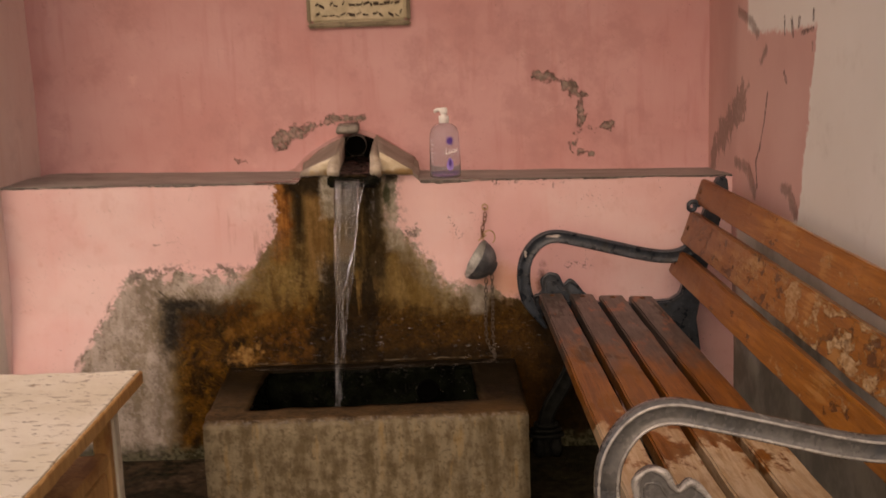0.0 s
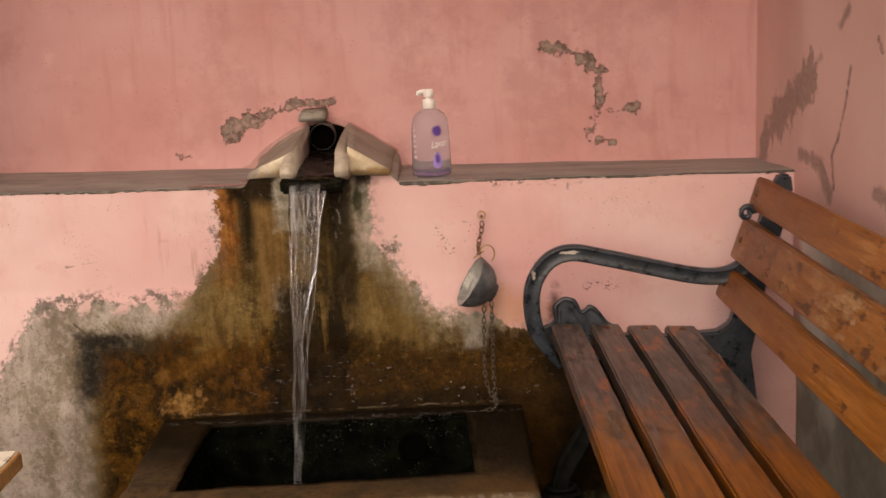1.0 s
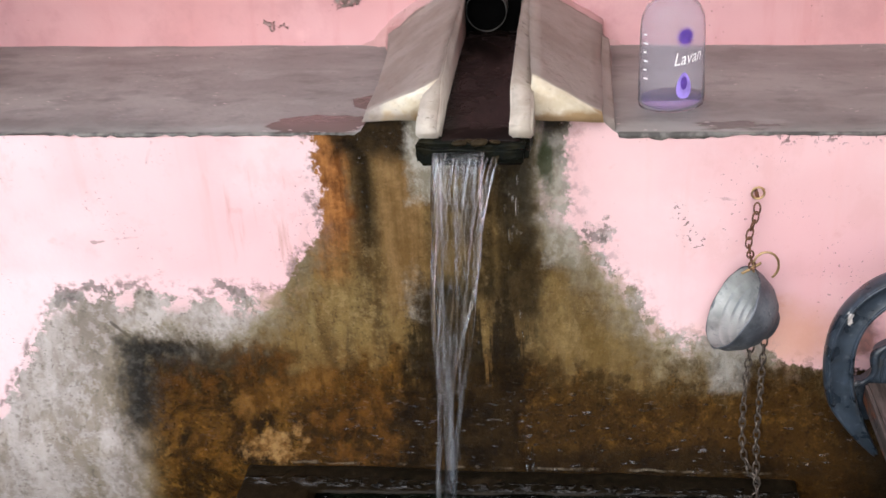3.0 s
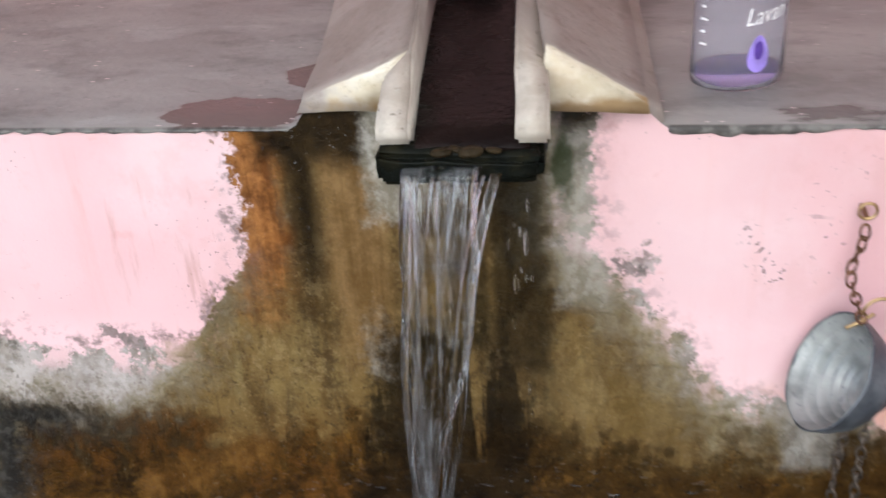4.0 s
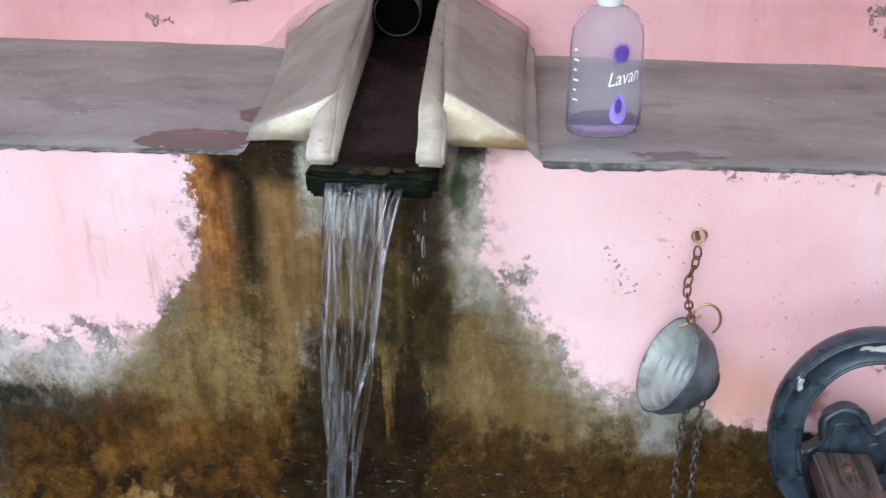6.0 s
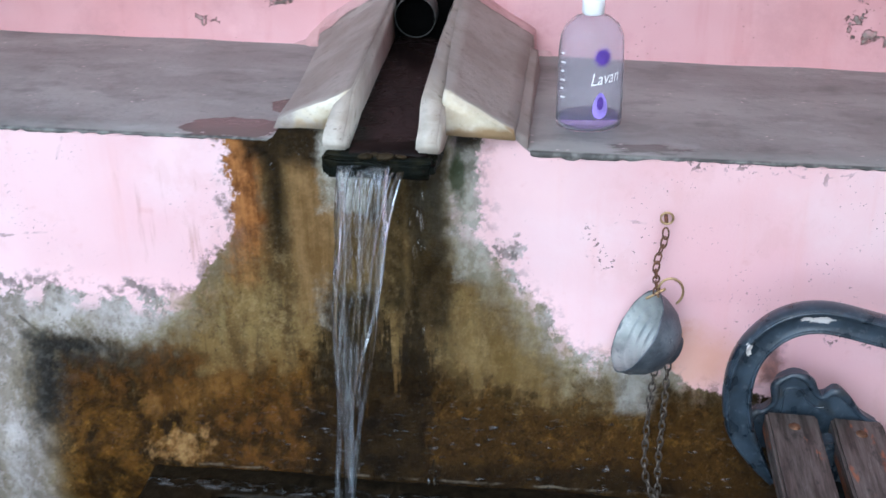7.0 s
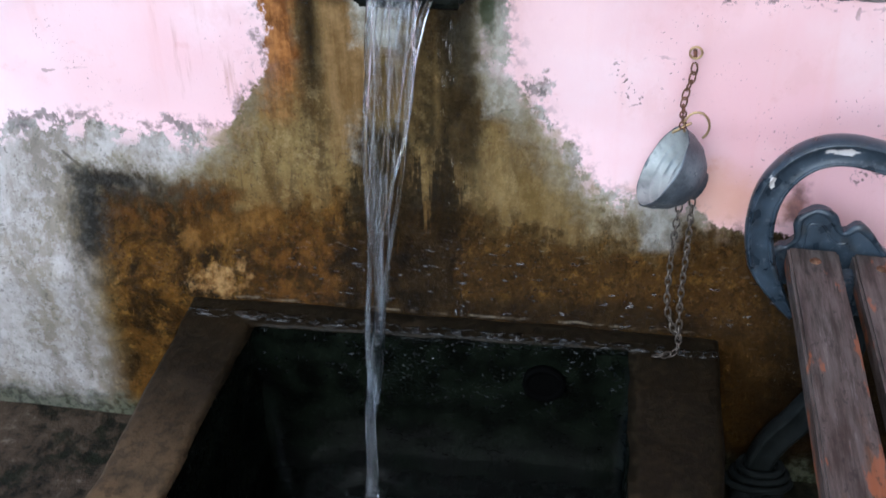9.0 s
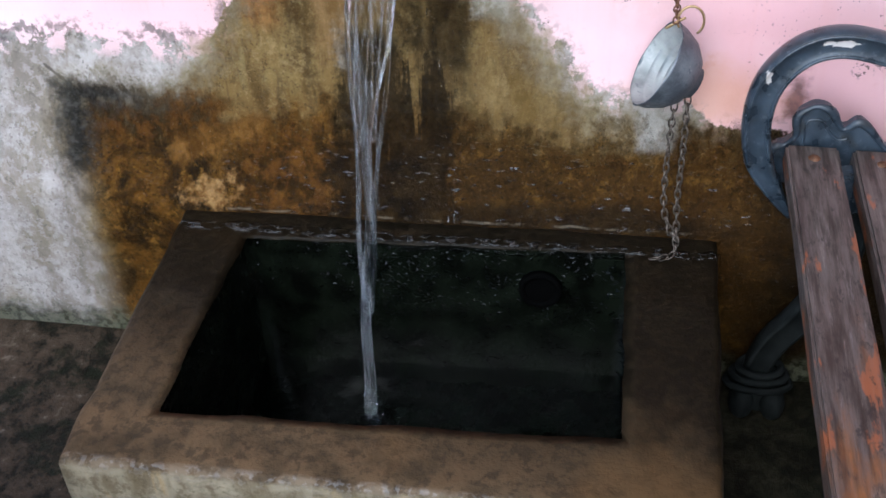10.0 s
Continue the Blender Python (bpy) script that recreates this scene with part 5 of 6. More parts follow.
def mat_basin():
    """Brown concrete: pale scuffed front, wet brown rim, slimy black-green inside darkened for the trough's shade."""
    m = Mat("basin_concrete", 0.6, spec=0.15)
    x, y, z = m.x, m.y, m.z
    big, mid, fine, grit = m.noise(5, 4, shift=2), m.noise(19, 6, shift=5), m.noise(80, 4), m.noise(240, 2)
    drip = m.noise(11, 5, (3, 3, 0.6), 1.7)
    rim_c = m.mix(m.ramp(mid, 0.3, 0.7), (0.047, 0.032, 0.017), (0.108, 0.068, 0.034))
    rim_c = m.mix(m.mul(m.ramp(m.noise(55, 6, shift=4, rough=0.68), 0.48, 0.60), 0.6), rim_c, (0.026, 0.019, 0.012))
    rim_c = m.mix(m.mul(m.ramp(big, 0.5, 0.7), 0.5), rim_c, (0.150, 0.082, 0.030))
    face_c = m.mix(m.ramp(m.add(mid, m.wob(drip, 0.5)), 0.25, 0.75), (0.110, 0.086, 0.050), (0.25, 0.215, 0.150))
    face_c = m.mix(m.mul(m.ramp(m.noise(30, 7, (1.2, 1.2, 0.9), 3.3, 0.74), 0.48, 0.62), 0.38), face_c, (0.045, 0.030, 0.014))
    face_c = m.mix(m.mul(m.ramp(fine, 0.5, 0.68), 0.55), face_c, (0.075, 0.055, 0.03))
    face_c = m.mix(m.mul(m.ramp(drip, 0.55, 0.72), 0.5), face_c, (0.25, 0.16, 0.06))
    lift = m.op("SUBTRACT", z, m.mul(m.op("SUBTRACT", 0.30, y), 0.0267))
    top = m.ramp(m.add(lift, m.wob(fine, 0.006)), 0.286, 0.296)
    c = m.mix(top, face_c, rim_c)
    # worn front edge, lightened also to paint its wet highlight
    worn = m.mul(m.ramp(y, -0.276, -0.286), m.mul(m.ramp(z, 0.292, 0.306), m.ramp(mid, 0.44, 0.58)))
    c = m.mix(m.mul(worn, 0.35), c, (0.20, 0.165, 0.12))
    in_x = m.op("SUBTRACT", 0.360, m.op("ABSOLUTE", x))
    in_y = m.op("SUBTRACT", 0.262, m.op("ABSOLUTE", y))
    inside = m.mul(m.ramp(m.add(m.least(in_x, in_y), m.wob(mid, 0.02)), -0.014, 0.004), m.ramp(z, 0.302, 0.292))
    # near-black inside: slimy green with the trough's shade put into the colour
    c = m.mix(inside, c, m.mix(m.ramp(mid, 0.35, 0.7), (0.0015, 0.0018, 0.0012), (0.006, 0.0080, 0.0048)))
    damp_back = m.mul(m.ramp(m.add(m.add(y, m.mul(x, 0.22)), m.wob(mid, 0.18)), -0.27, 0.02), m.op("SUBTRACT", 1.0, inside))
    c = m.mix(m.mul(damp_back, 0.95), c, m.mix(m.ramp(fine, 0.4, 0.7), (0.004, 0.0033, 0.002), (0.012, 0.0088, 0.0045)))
    glint = m.mul(inside, m.mul(m.ramp(m.noise(210, 3, (0.7, 1, 1), 4), 0.555, 0.61), m.ramp(m.noise(26, 4, shift=7), 0.46, 0.58)))
    back = m.mul(m.ramp(m.add(y, m.wob(fine, 0.01)), 0.232, 0.244), m.mul(m.ramp(y, 0.262, 0.252), m.ramp(z, 0.28, 0.29)))
    glint = m.mul(glint, m.ramp(m.add(z, m.wob(mid, 0.10)), 0.11, 0.24))
    glint = m.most(glint, m.mul(back, m.ramp(m.noise(70, 4, (0.6, 1, 1), 2), 0.48, 0.57)))
    front = m.mul(m.ramp(y, -0.276, -0.284), m.mul(m.ramp(z, 0.290, 0.300), m.ramp(fine, 0.50, 0.58)))
    m.put(m.add(m.ramp(inside, 0, 1, 0.09, 0.03), m.mul(m.most(glint, m.mul(front, 0.7)), 0.8)), m.b.inputs["Specular IOR Level"])
    rough = m.add(m.ramp(m.most(inside, m.mul(top, m.add(0.25, m.mul(damp_back, 0.3)))), 0, 1, 0.7, 0.25), m.wob(fine, 0.15))
    rough = m.op("SUBTRACT", rough, m.mul(m.most(glint, m.mul(front, 0.5)), 0.35), clamp=True)
    h = m.add(m.mul(mid, 0.7), m.add(m.mul(fine, 0.4), m.mul(grit, 0.15)))
    return m.done(c, rough, ((h, 0.004), (m.mul(glint, m.noise(130, 3, shift=3)), 0.012)))


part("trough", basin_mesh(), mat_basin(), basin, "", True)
part("trough_floor", block(-0.40, 0.40, -0.52, -0.02, FLOOR + 0.002, FLOOR + 0.008), M_SHADED_SLIME, basin)
hole = moved(lathe([(0.026, -0.004), (0.036, -0.004), (0.036, 0.006), (0.032, 0.009), (0.026, 0.006), (0.026, -0.02)], 28), Matrix.Translation((0.176, -0.056, 0.19)) @ Matrix.Rotation(radians(90), 4, "X"))
part("overflow_ring", hole, M_DARK, basin, "dark round overflow outlet", True)
# flat black disc stands for the shade inside the outlet
part("overflow_bore", moved(lathe([(0.0, 0.0025), (0.0258, 0.0025)], 28), Matrix.Translation((0.176, -0.056, 0.19)) @ Matrix.Rotation(radians(90), 4, "X")), M_DARK, basin)

pool = sheet(span(-0.322, 0.333, 60), span(-0.492, -0.042, 40), lambda x, y: (x, y, -0.006 + 0.0015 * math.sin(60 * math.hypot(x + 0.11, y + 0.165)) * math.exp(-5 * math.hypot(x + 0.11, y + 0.165)) + 0.0005 * noise.noise(Vector((x * 30, y * 30, 0)))))
setting("water", pool, M_POOL, "dark rippled water standing in the trough", "water", True)

# ---- bench ----
bench = thing("garden_bench", (0.75, BENCH_Y, FLOOR), "weathered wooden slat bench with blue-grey cast iron ends", "bench")
FAR_Y, NEAR_Y = -0.075, -1.74


# cast section of the arm: across the bend, then along the bench; a raised rim on each edge of a hollow face
ARM_SECTION = [(-0.0185, 0.0), (-0.0175, -0.012), (-0.0145, -0.0165), (-0.0115, -0.0158), (-0.0085, -0.0125), (0.0, -0.0135), (0.0105, -0.0125), (0.0130, -0.0160), (0.0165, -0.0168), (0.0205, -0.0130),
               (0.0222, -0.004), (0.0222, 0.004), (0.0205, 0.013), (0.0165, 0.0168), (0.0, 0.0150), (-0.0145, 0.0165), (-0.0175, 0.012)]


def sweep(path, section, scale):
    """A cast bar: the section carried along a path that bends in the xz plane."""
    rings = []
    n = len(path)
    for i, p in enumerate(path):
        d = (path[min(n - 1, i + 1)] - path[max(0, i - 1)]).normalized()
        across = Vector((-d.z, 0, d.x))
        rings.append([p + across * (u * scale[i]) + Vector((0, w * (0.5 + 0.5 * scale[i]), 0)) for u, w in section])
    return loft(rings)


def iron_end(y, low=0.0, edge=None):
    """One cast end: arm, scroll bracket, front leg, seat rail, back post."""
    end = part("cast_iron_end", prism([(0.555, 0.455), (0.560, 0.420), (0.64, 0.400), (0.80, 0.395), (0.930, 0.410), (0.960, 0.36), (1.04, FLOOR), (1.085, FLOOR), (1.03, 0.25), (1.010, 0.40),
                                       (1.040, 0.55), (1.075, 0.68), (1.105, 0.80), (1.100, 0.835), (1.075, 0.838), (1.050, 0.79), (1.015, 0.68), (0.985, 0.575), (0.960, 0.48), (0.93, 0.462), (0.80, 0.455), (0.62, 0.468)],
                                      1, y - 0.018, y + 0.018, 0.005, 2), M_IRON, bench, "", False)
    arm = smooth_path([(0.548, y, 0.385), (0.522, y, 0.425), (0.494, y, 0.480), (0.484, y, 0.545), (0.494, y, 0.605), (0.530, y, 0.652), (0.582, y, 0.668), (0.66, y, 0.652), (0.77, y, 0.624), (0.85, y, 0.604), (0.915, y, 0.594), (0.965, y, 0.600), (1.005, y, 0.622)], 7)
    arm = [p - Vector((0, 0, low)) for p in arm]
    part("armrest", sweep(arm, ARM_SECTION, [min(1, 0.22 + 0.78 * i / 14) for i in range(len(arm))]), M_IRON, end, "", True)
    yb = y + 0.053 if y > BENCH_Y else y - 0.004
    br = smooth_path([(0.512, yb, 0.462), (0.519, yb, 0.478), (0.531, yb, 0.481), (0.545, yb, 0.499), (0.543, yb, 0.528), (0.556, yb, 0.542), (0.570, yb, 0.547), (0.589, yb, 0.540), (0.601, yb, 0.519),
                      (0.612, yb, 0.511), (0.629, yb, 0.524), (0.649, yb, 0.509), (0.671, yb, 0.482), (0.696, yb, 0.466)], 4)
    lift = Vector((0, 0, 0)) if y > BENCH_Y else Vector((-0.018, 0, 0.034))
    br = [p + lift for p in br]
    edge = edge or M_IRON
    for u in (-0.0130, 0.0165):
        line = []
        for i, p in enumerate(arm):
            d = (arm[min(len(arm) - 1, i + 1)] - arm[max(0, i - 1)]).normalized()
            line.append(p + Vector((-d.z, 0, d.x)) * u + Vector((0, -0.0155, 0)))
        part("arm_rim", tube(line[14:], 0.0026, 8), edge, end, "", True)
    plate = prism([(p.x, p.z) for p in br] + [(0.696, 0.41), (0.512, 0.41)], 1, yb - 0.009, yb + 0.009, 0.002, 2)
    part("scroll_bracket", joined(plate, block(0.56, 0.68, min(y, yb) - 0.006, max(y, yb) + 0.006, 0.405, 0.440, 0, 0.003)), M_IRON, end)
    part("bracket_rim", tube([p + Vector((0, -0.009, -0.003)) for p in br], [0.0055 + 0.0015 * math.sin(i * 0.5) for i in range(len(br))], 10), edge, end, "", True)
    panel = smooth_path([(u, yb - 0.009, w) for u, w in ((0.556, 0.44), (0.557, 0.512), (0.566, 0.522), (0.580, 0.519), (0.590, 0.503), (0.603, 0.490), (0.618, 0.492))], 4)
    panel = [p + lift for p in panel]
    part("bracket_rim", tube(panel, 0.0022, 8), M_IRON, end, "", True)
    # leg and foot are coloured near-black to paint the shade below the seat
    leg = smooth_path([(0.640, y, 0.430), (0.640, y, 0.340), (0.622, y, 0.255), (0.588, y, 0.185), (0.552, y, 0.125), (0.535, y, 0.065), (0.540, y, 0.030)], 6)
    part("front_leg", sweep(leg, ARM_SECTION, [1.0 + 0.15 * math.sin(i * 0.09) for i in range(len(leg))]), M_SHADED_IRON, end, "curved leg darkened for the shade under the seat", True)
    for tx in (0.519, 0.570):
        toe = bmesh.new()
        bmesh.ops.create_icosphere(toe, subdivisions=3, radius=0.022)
        part("toe", moved(toe, Matrix.Translation((tx, y - 0.012, FLOOR + 0.030)) @ Matrix.Diagonal((0.95, 1.35, 1.38, 1))), M_SHADED_IRON, end, "", True)
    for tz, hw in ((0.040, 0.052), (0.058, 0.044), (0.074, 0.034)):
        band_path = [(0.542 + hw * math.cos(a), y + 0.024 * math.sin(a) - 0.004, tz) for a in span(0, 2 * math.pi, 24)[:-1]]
        part("foot_band", tube(band_path, 0.0065, 8, True), M_SHADED_IRON, end, "", True)
    part("foot_core", block(0.500, 0.588, y - 0.016, y + 0.014, FLOOR, 0.075, 0, 0.012), M_SHADED_IRON, end)
    curl = [(1.00 + 0.020 * math.cos(a) * (1 - a / 9), y, 0.745 + 0.020 * math.sin(a) * (1 - a / 9)) for a in span(0, 7.5, 28)]
    part("curl", tube(curl, 0.007, 8), M_IRON, end, "", True)
    return end


iron_end(FAR_Y)
iron_end(NEAR_Y, 0.002, M_WORN)


def slat(name, cx, cz, width, thick, tilt, y0, y1, material, seed, drop=0.0, label=""):
    bm = block(-width / 2, width / 2, y0, y1, -thick / 2, thick / 2, 0, 0.004)
    bmesh.ops.subdivide_edges(bm, edges=[e for e in bm.edges if e.calc_length() > 0.5], cuts=30, use_grid_fill=True)
    moved(bm, Matrix.Translation((cx, 0, cz)) @ Matrix.Rotation(radians(tilt), 4, "Y"))
    for v in bm.verts:
        v.co.z += drop * (v.co.y - FAR_Y) / 1.58
    rough_up(bm, 0.0022, 9, seed)
    ob = part(name, bm, material, bench, label)
    for yb in (FAR_Y, NEAR_Y + 0.03):
        head = moved(lathe([(0.0, 0.004), (0.006, 0.003), (0.009, 0.0), (0.009, -0.004)], 14),
                     Matrix.Translation((cx, 0, cz)) @ Matrix.Rotation(radians(tilt), 4, "Y") @ Matrix.Translation((0, yb, thick / 2)))
        part("bolt", head, M_RUST, ob, "", True)
    return ob


for i, cx in enumerate((0.568, 0.662, 0.754, 0.846)):
    slat("seat_slat", cx, 0.468 - 0.006 * i, 0.074, 0.034, 2.0, NEAR_Y + 0.007, FAR_Y + 0.035, M_SLAT, i * 3.1)
slat("back_slat", 0.962, 0.571, 0.078, 0.030, -71.0, NEAR_Y - 0.05, FAR_Y + 0.04, M_BACK, 20, 0.02)
slat("back_slat", 1.000, 0.677, 0.100, 0.030, -71.0, NEAR_Y - 0.05, FAR_Y + 0.04, M_PEELED, 24.7, 0.02, "wide slat with peeling varnish and scorched patches")
slat("back_slat", 1.0385, 0.786, 0.076, 0.030, -71.0, NEAR_Y - 0.05, FAR_Y + 0.04, M_BACK, 29.4, 0.02)

# ---- hanging cup and its chain ----
NAIL = Vector((0.374, 0.060, 0.750))
hook = thing("wall_hook", tuple(NAIL), "small rusty ring hook fixed in the pink wall", "hook")
eye_ring = [NAIL + Vector((0.009 * math.cos(a), -0.012, 0.009 * math.sin(a))) for a in span(0, 2 * math.pi, 20)[:-1]]
part("ring", tube(eye_ring, 0.0018, 8, True), M_BRASS, hook, "", True)
part("shank", tube([NAIL + Vector((0, 0.02, -0.006)), NAIL + Vector((0, -0.012, -0.008))], 0.003, 8), M_RUST, hook)

CUP_C = Vector((0.340, -0.018, 0.596))
cup = thing("drinking_cup", tuple(CUP_C), "dented aluminium drinking bowl hanging on a chain", "cup")
prof = [(0.0, -0.062), (0.018, -0.062), (0.019, -0.070), (0.024, -0.070), (0.026, -0.062), (0.040, -0.054), (0.055, -0.036), (0.063, -0.016), (0.066, 0.0), (0.0675, 0.002), (0.066, 0.003)]
inner = [(0.0655, 0.002)]
for i in range(97):
    f = i / 96
    r = 0.065 * (1 - f)
    inner.append((r, -0.058 * (1 - (r / 0.065) ** 2.4) + 0.0030 * abs(math.sin(f * 26)) * (1 - f) * min(1, f * 8)))
axis = Vector((-0.85, -0.115, 0.51)).normalized()
cup_m = Matrix.Translation(CUP_C) @ axis.to_track_quat("Z", "Y").to_matrix().to_4x4() @ Matrix.Diagonal((0.98, 0.98, 0.92, 1))
bowl = lathe(prof, 48)
rough_up(bowl, 0.0022, 30, 4)
part("bowl", moved(bowl, cup_m), M_TARNISH, cup, "tarnished dented outside", True)
part("lining", moved(lathe(inner, 48), cup_m), M_TIN, cup, "ribbed bright inside", True)
top_rim = CUP_C + Vector((0.024, 0.0, 0.060))
loop = [top_rim + Vector((0.018 + 0.018 * math.cos(a), 0.002, 0.008 + 0.022 * math.sin(a))) for a in span(-1.0, 3.6, 22)]
part("handle_ring", tube(loop, 0.0019, 8), M_BRASS, cup, "brass wire handle ring", True)
part("wire", tube(smooth_path([top_rim + Vector((-0.016, -0.006, 0.0)), top_rim + Vector((-0.002, -0.008, 0.010)), top_rim + Vector((0.010, -0.004, 0.016))], 5), 0.0021, 8), M_BRASS, cup, "", True)


def link_mesh(length, width, wire):
    pts = []
    for k in range(16):
        a = 2 * math.pi * k / 16
        pts.append((width * math.cos(a), 0, length * math.sin(a) + (0.25 * length if math.sin(a) > 0 else -0.25 * length) * 0.3))
    return tube(pts, wire, 6, True)


def chain(label, points, material, length=0.0085, width=0.0046, wire=0.0015):
    base = tuple(points[-1])
    ob = thing("chain", base, label, "chain")
    path = smooth_path(points, 20)
    first = part("link", link_mesh(length, width, wire), material, ob, "", True)
    mesh = first.data
    mesh.transform(Matrix.Translation(base))
    bpy.data.objects.remove(first)
    step, run, k = length * 1.62, 0.0, 0
    last = path[0]
    for a, b in zip(path, path[1:]):
        run += (b - a).length
        if run >= step:
            run -= step
            d = (b - last).normalized()
            last = b
            lk = new("link", mesh)
            lk.parent = ob
            turn = d.to_track_quat("Z", "Y").to_matrix().to_4x4() @ Matrix.Rotation(radians(20 + 90 * (k % 2)), 4, "Z")
            lk.matrix_basis = Matrix.Translation(b - Vector(base)) @ turn
            k += 1
    return ob


chain("short rusty chain between the wall hook and the cup", [NAIL + Vector((0, -0.012, -0.010)), NAIL + Vector((-0.001, -0.014, -0.035)), NAIL + Vector((-0.010, -0.02, -0.07)), top_rim + Vector((-0.002, -0.004, 0.012))], M_RUST)
chain("long dull chain hanging from the cup to the trough rim", [CUP_C + Vector((0.048, 0.005, -0.045)), Vector((0.388, -0.012, 0.45)), Vector((0.386, -0.022, 0.36)), Vector((0.389, -0.035, 0.295)), Vector((0.386, -0.055, 0.282)), Vector((0.366, -0.068, 0.281)), Vector((0.345, -0.070, 0.281))], M_CHAIN)
chain("slack loop of dull chain beside the hanging chain", [CUP_C + Vector((0.030, 0.005, -0.058)), Vector((0.366, -0.005, 0.44)), Vector((0.366, -0.018, 0.35)), Vector((0.378, -0.03, 0.31)), Vector((0.388, -0.036, 0.296))], M_CHAIN)

# ---- soap bottle ----
BX, BY = 0.255, 0.192
BZ = ledge_z(BX, BY) + 0.002
bottle = thing("soap_bottle", (BX, BY, BZ), "clear plastic pump bottle with violet soap remains on the ledge", "bottle")
at_b = Matrix.Translation((BX, BY, BZ)) @ Matrix.Rotation(radians(8), 4, "Z") @ Matrix.Diagonal((1.05, 1.05, 1.04, 1))
OV = 0.72
body_prof = [(0.0, 0.0), (0.040, 0.0), (0.047, 0.004), (0.0485, 0.012), (0.0475, 0.06), (0.0465, 0.118), (0.0445, 0.138), (0.037, 0.154), (0.024, 0.164), (0.0145, 0.167), (0.014, 0.176),
             (0.0128, 0.176), (0.0132, 0.166), (0.022, 0.162), (0.035, 0.152), (0.0427, 0.137), (0.0448, 0.118), (0.0458, 0.06), (0.0465, 0.013), (0.040, 0.003), (0.0, 0.003)]
part("body", moved(lathe(body_prof, 56, OV), at_b), M_BOTTLE, bottle, "", True).visible_shadow = False
part("soap", moved(lathe([(0.0, 0.0035), (0.039, 0.0035), (0.0455, 0.012), (0.0456, 0.016), (0.0, 0.016)], 56, OV), at_b), M_SOAP, bottle, "thin layer of violet soap", True)
part("collar", moved(lathe([(0.0145, 0.168), (0.0158, 0.170), (0.0158, 0.186), (0.0145, 0.190), (0.008, 0.191), (0.0075, 0.200), (0.0, 0.200)], 36), at_b), M_WHITEP, bottle, "white ribbed collar", True)
noz = joined(lathe([(0.0, 0.196), (0.011, 0.196), (0.012, 0.199), (0.012, 0.212), (0.010, 0.215), (0.0, 0.215)], 28), tube(smooth_path([(0.0, 0, 0.208), (0.015, -0.002, 0.209), (0.027, -0.003, 0.206), (0.031, -0.003, 0.200)], 5), [0.006] * 12 + [0.0045] * 4, 10))
part("pump", moved(noz, at_b @ Matrix.Rotation(radians(150), 4, "Z")), M_WHITEP, bottle, "white pump head", True)


def on_bottle(ang, z, r=0.0478):
    a = radians(ang)
    return Vector((r * math.cos(a), OV * r * math.sin(a), z))


def decal(name, shape, material, label):
    """A thin print wrapped round the bottle's front; shape: (degrees, height) corners."""
    bm = bmesh.new()
    mid_a, mid_z = sum(a for a, _ in shape) / len(shape), sum(z for _, z in shape) / len(shape)
    c = bm.verts.new(on_bottle(mid_a, mid_z, 0.0484))
    vs = [bm.verts.new(on_bottle(a, z, 0.0484)) for a, z in shape]
    for i in range(len(vs)):
        bm.faces.new((c, vs[i], vs[(i + 1) % len(vs)]))
    return part(name, moved(bm, at_b), material, bottle, label)


burst = [(-76 + (19 if k % 2 else 10) * math.cos(2 * math.pi * k / 38), 0.114 + (0.0175 if k % 2 else 0.009) * math.sin(2 * math.pi * k / 38)) for k in range(38)]
decal("flower_print", burst, M_VIOLET, "violet flower head print")
drop = [(-77 + 13 * math.cos(2 * math.pi * k / 20) * (1 - 0.3 * math.sin(2 * math.pi * k / 20)), 0.042 + 0.020 * math.sin(2 * math.pi * k / 20)) for k in range(20)]
decal("drop_print", drop, M_LILAC, "lilac drop print")
core = [(-77 + 6 * math.cos(2 * math.pi * k / 16), 0.046 + 0.010 * math.sin(2 * math.pi * k / 16)) for k in range(16)]
for v in decal("petal_print", core, M_VIOLET, "violet petal print").data.vertices:
    v.co = Vector((v.co.x, v.co.y - 0.0006, v.co.z))


def lettering(text, ang, z, size, material, label):
    """Slanted white lettering wrapped round the bottle."""
    font = bpy.data.curves.new("lettering", "FONT")
    font.body, font.size, font.shear, font.resolution_u = text, size, 0.25, 3
    holder = bpy.data.objects.new("lettering", font)
    bm = bmesh.new()
    flat = holder.to_mesh()
    bm.from_mesh(flat)
    holder.to_mesh_clear()
    bpy.data.objects.remove(holder)
    bmesh.ops.subdivide_edges(bm, edges=[e for e in bm.edges if e.calc_length() > 0.004], cuts=1)
    for v in bm.verts:
        v.co = on_bottle(ang + math.degrees(v.co.x * 0.75 / 0.0478), z + v.co.y + v.co.x * 0.10, 0.0485)
    return part("lettering", moved(bm, at_b), material, bottle, label)


lettering("Lavan", -96, 0.072, 0.026, M_WHITEP, "white slanted lettering")
for k in range(6):
    decal("scale_mark", [(-155, 0.05 + k * 0.013), (-143 - (k % 2) * 4, 0.05 + k * 0.013), (-143 - (k % 2) * 4, 0.0525 + k * 0.013), (-155, 0.0525 + k * 0.013)], M_WHITEP, "white scale mark")

# ---- side table ----
TZ = 0.47
table = thing("side_table", (-0.86, -1.15, FLOOR), "old low table with stained cream top and raw pine legs", "table")
tc = [(-0.525, -1.95), (-0.535, -0.700), (-1.12, -0.690), (-1.12, -1.95)]


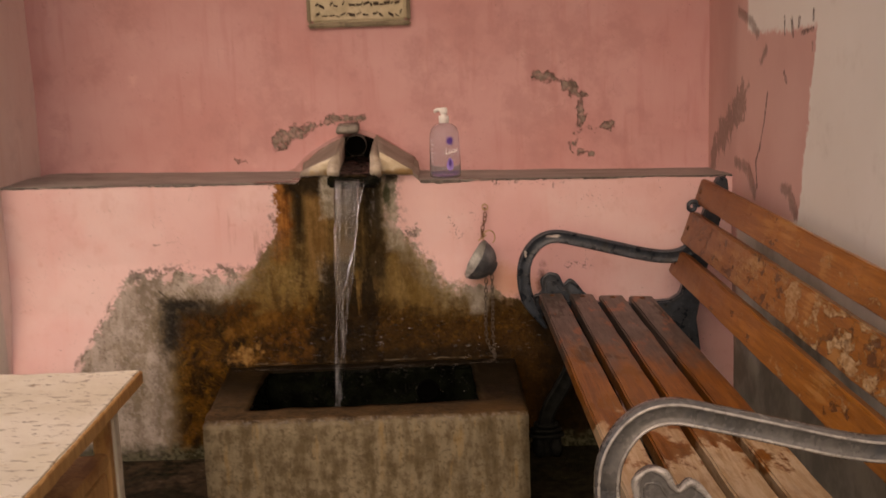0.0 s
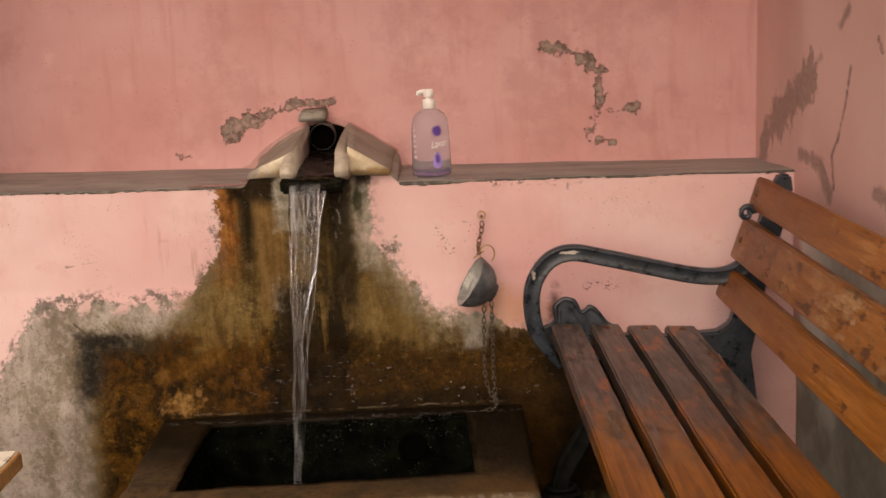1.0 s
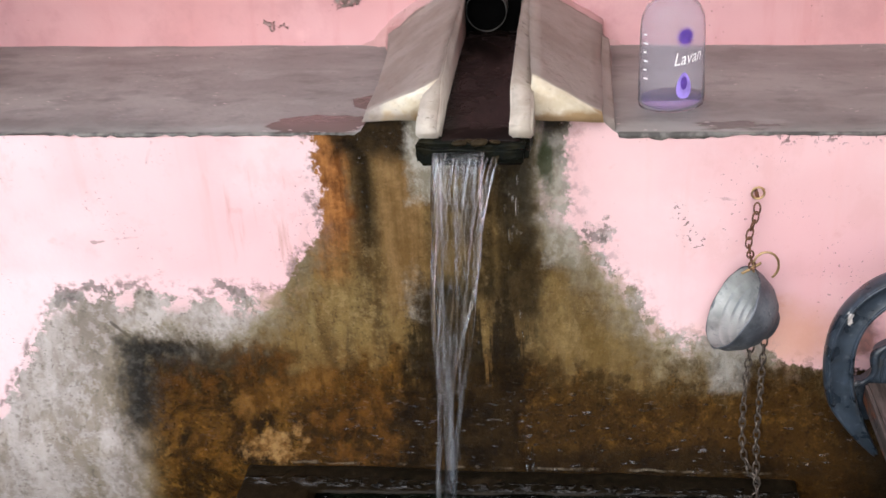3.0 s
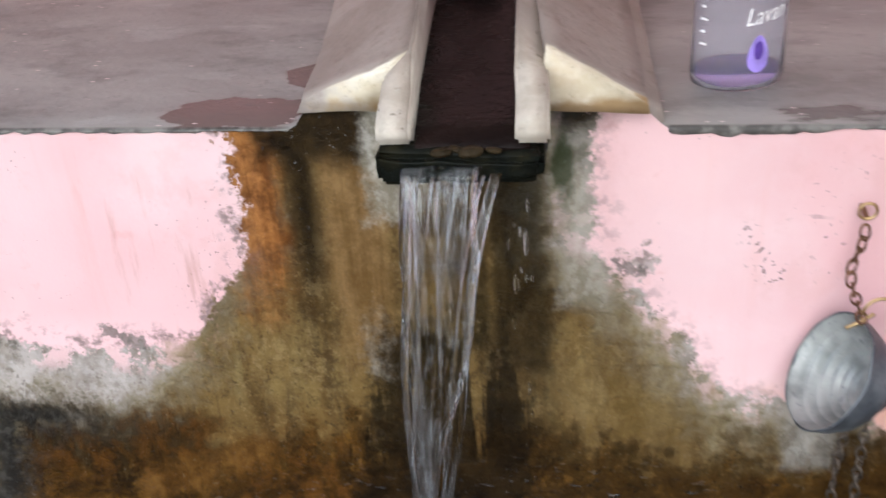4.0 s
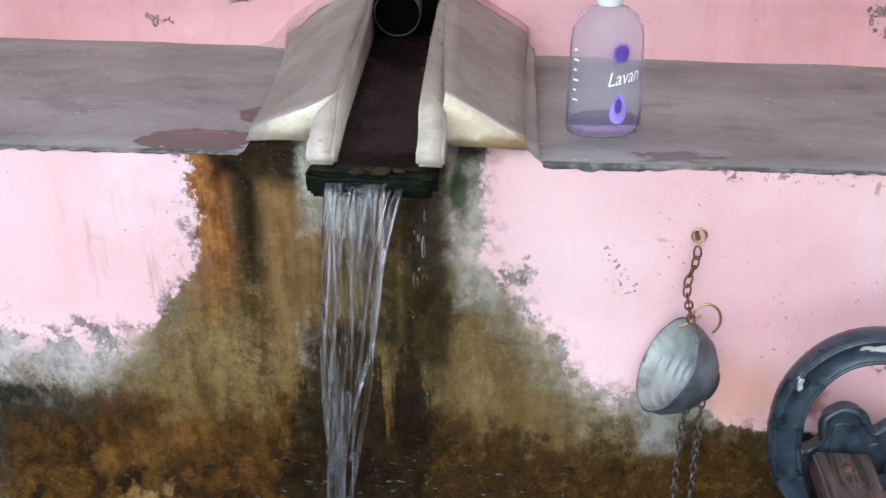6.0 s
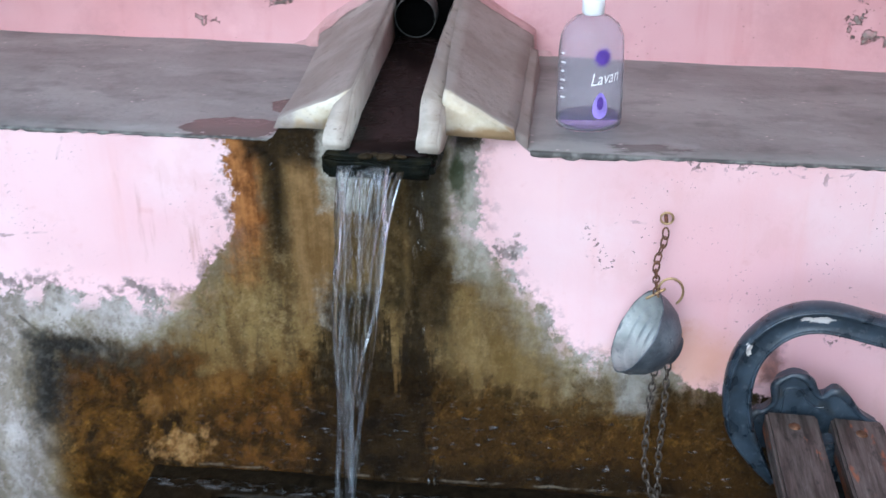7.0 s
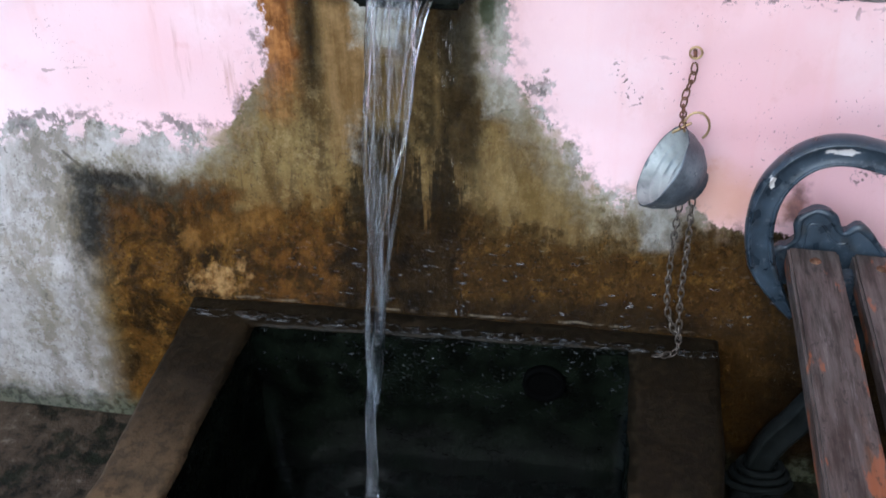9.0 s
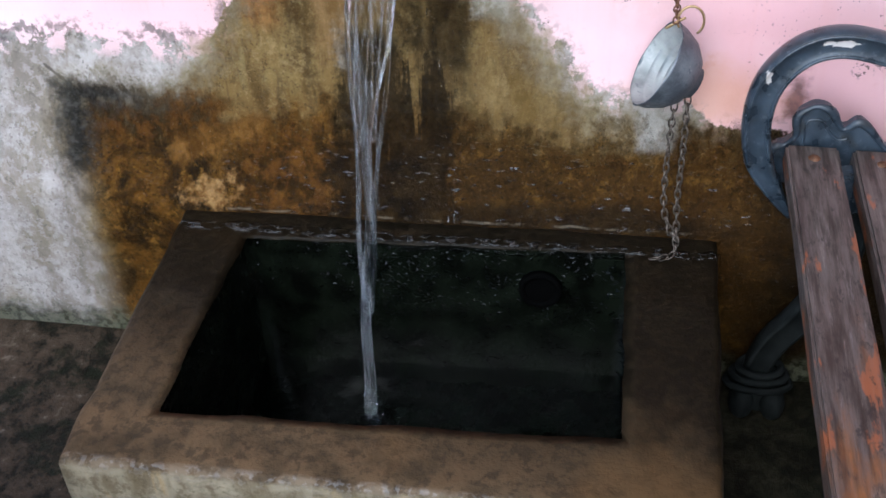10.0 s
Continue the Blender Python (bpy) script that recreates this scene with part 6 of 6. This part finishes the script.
def quad_slab(c, z0, z1, bevel=0.004):
    c = c[::-1] if (c[1][0] - c[0][0]) * (c[2][1] - c[1][1]) - (c[1][1] - c[0][1]) * (c[2][0] - c[1][0]) < 0 else c
    return hexa([(x, y, z0) for x, y in c] + [(x, y, z1) for x, y in c], 0, bevel)


top_bm = quad_slab(tc, TZ - 0.022, TZ)
bmesh.ops.subdivide_edges(top_bm, edges=[e for e in top_bm.edges if e.calc_length() > 0.3], cuts=24, use_grid_fill=True)
rough_up(top_bm, 0.003, 12, 3)
part("tabletop", top_bm, M_TABLE, table)
band = hexa([(-0.528, -1.945, TZ - 0.034), (-0.519, -1.945, TZ - 0.034), (-0.529, -0.700, TZ - 0.034), (-0.538, -0.700, TZ - 0.034), (-0.528, -1.945, TZ - 0.002), (-0.519, -1.945, TZ - 0.002), (-0.529, -0.700, TZ - 0.002), (-0.538, -0.700, TZ - 0.002)], 0, 0.002)
bmesh.ops.subdivide_edges(band, edges=[e for e in band.edges if e.calc_length() > 0.3], cuts=40, use_grid_fill=True)
rough_up(band, 0.0016, 30, 5)
part("edge_band", band, M_PINE, table, "bare orange wood edge")
for lx, ly in ((-0.605, -0.775), (-0.605, -1.88), (-1.08, -0.775), (-1.08, -1.88)):
    lg = block(lx - 0.022, lx + 0.022, ly - 0.022, ly + 0.022, FLOOR, TZ - 0.022, 0, 0.003)
    part("leg", lg, M_TABLE, table, "leg with peeling cream paint")
    post = block(lx - 0.020, lx + 0.018, ly - 0.062, ly - 0.026, FLOOR, TZ - 0.022, 0, 0.003)
    part("inner_post", post, M_PINE, table)
for (x0, x1, y0, y1) in ((-0.618, -0.594, -1.850, -0.84), (-1.092, -1.068, -1.850, -0.84)):
    part("apron", block(x0, x1, y0, y1, TZ - 0.075, TZ - 0.023, 0, 0.002), M_PINE, table)
for y0 in (-0.787, -1.892):
    part("apron", block(-1.058, -0.630, y0, y0 + 0.022, TZ - 0.075, TZ - 0.023, 0, 0.002), M_PINE, table)
part("stretcher", block(-0.622, -0.590, -1.850, -0.84, TZ - 0.20, TZ - 0.165, 0, 0.002), M_PINE, table)
part("shelf", block(-1.055, -0.624, -1.850, -0.80, TZ - 0.205, TZ - 0.185, 0, 0.002), M_PINE, table)
part("lower_board", block(-0.615, -0.596, -1.850, -0.84, TZ - 0.46, TZ - 0.215, 0, 0.002), M_PINE, table, "reddish pine side board")

# ---- plaque ----
plaque = thing("wall_plaque", (-0.025, BACK - 0.02, 1.33), "weathered cream plaque with dark handwritten lines", "plaque")
part("panel", block(-0.198, 0.138, BACK - 0.028, BACK + 0.01, 1.352, 1.62, 0, 0.008), mat_cement("cream_plaque", (0.46, 0.41, 0.28), (0.60, 0.54, 0.40), (0.27, 0.22, 0.13)), plaque)
part("rim", joined(block(-0.212, 0.152, BACK - 0.022, BACK + 0.01, 1.334, 1.351, 0, 0.006), block(-0.212, -0.199, BACK - 0.022, BACK + 0.01, 1.352, 1.63, 0, 0.005), block(0.139, 0.152, BACK - 0.022, BACK + 0.01, 1.352, 1.63, 0, 0.005)), mat_cement("plaque_rim", (0.17, 0.14, 0.10), (0.34, 0.29, 0.21), (0.10, 0.08, 0.055), 0, 3), plaque, "dirty cream mortar rim")
M_INK = plain("dark_brown_ink", (0.05, 0.035, 0.025), 0.7)
rng = random.Random(5)
for row in range(7):
    u = -0.180
    zrow = 1.372 + row * 0.034
    while u < 0.115:
        w, tall = rng.uniform(0.005, 0.022), rng.uniform(0.004, 0.012)
        tilt = rng.uniform(-0.010, 0.012)
        bar = hexa([(u, BACK - 0.0305, zrow), (u + w, BACK - 0.0305, zrow + tilt), (u + w, BACK - 0.027, zrow + tilt), (u, BACK - 0.027, zrow), (u, BACK - 0.0305, zrow + tall), (u + w, BACK - 0.0305, zrow + tall + tilt), (u + w, BACK - 0.027, zrow + tall + tilt), (u, BACK - 0.027, zrow + tall)])
        part("line_bar", bar, M_INK, plaque)
        u += w + rng.uniform(0.001, 0.006) + (0.014 if rng.random() < 0.2 else 0)
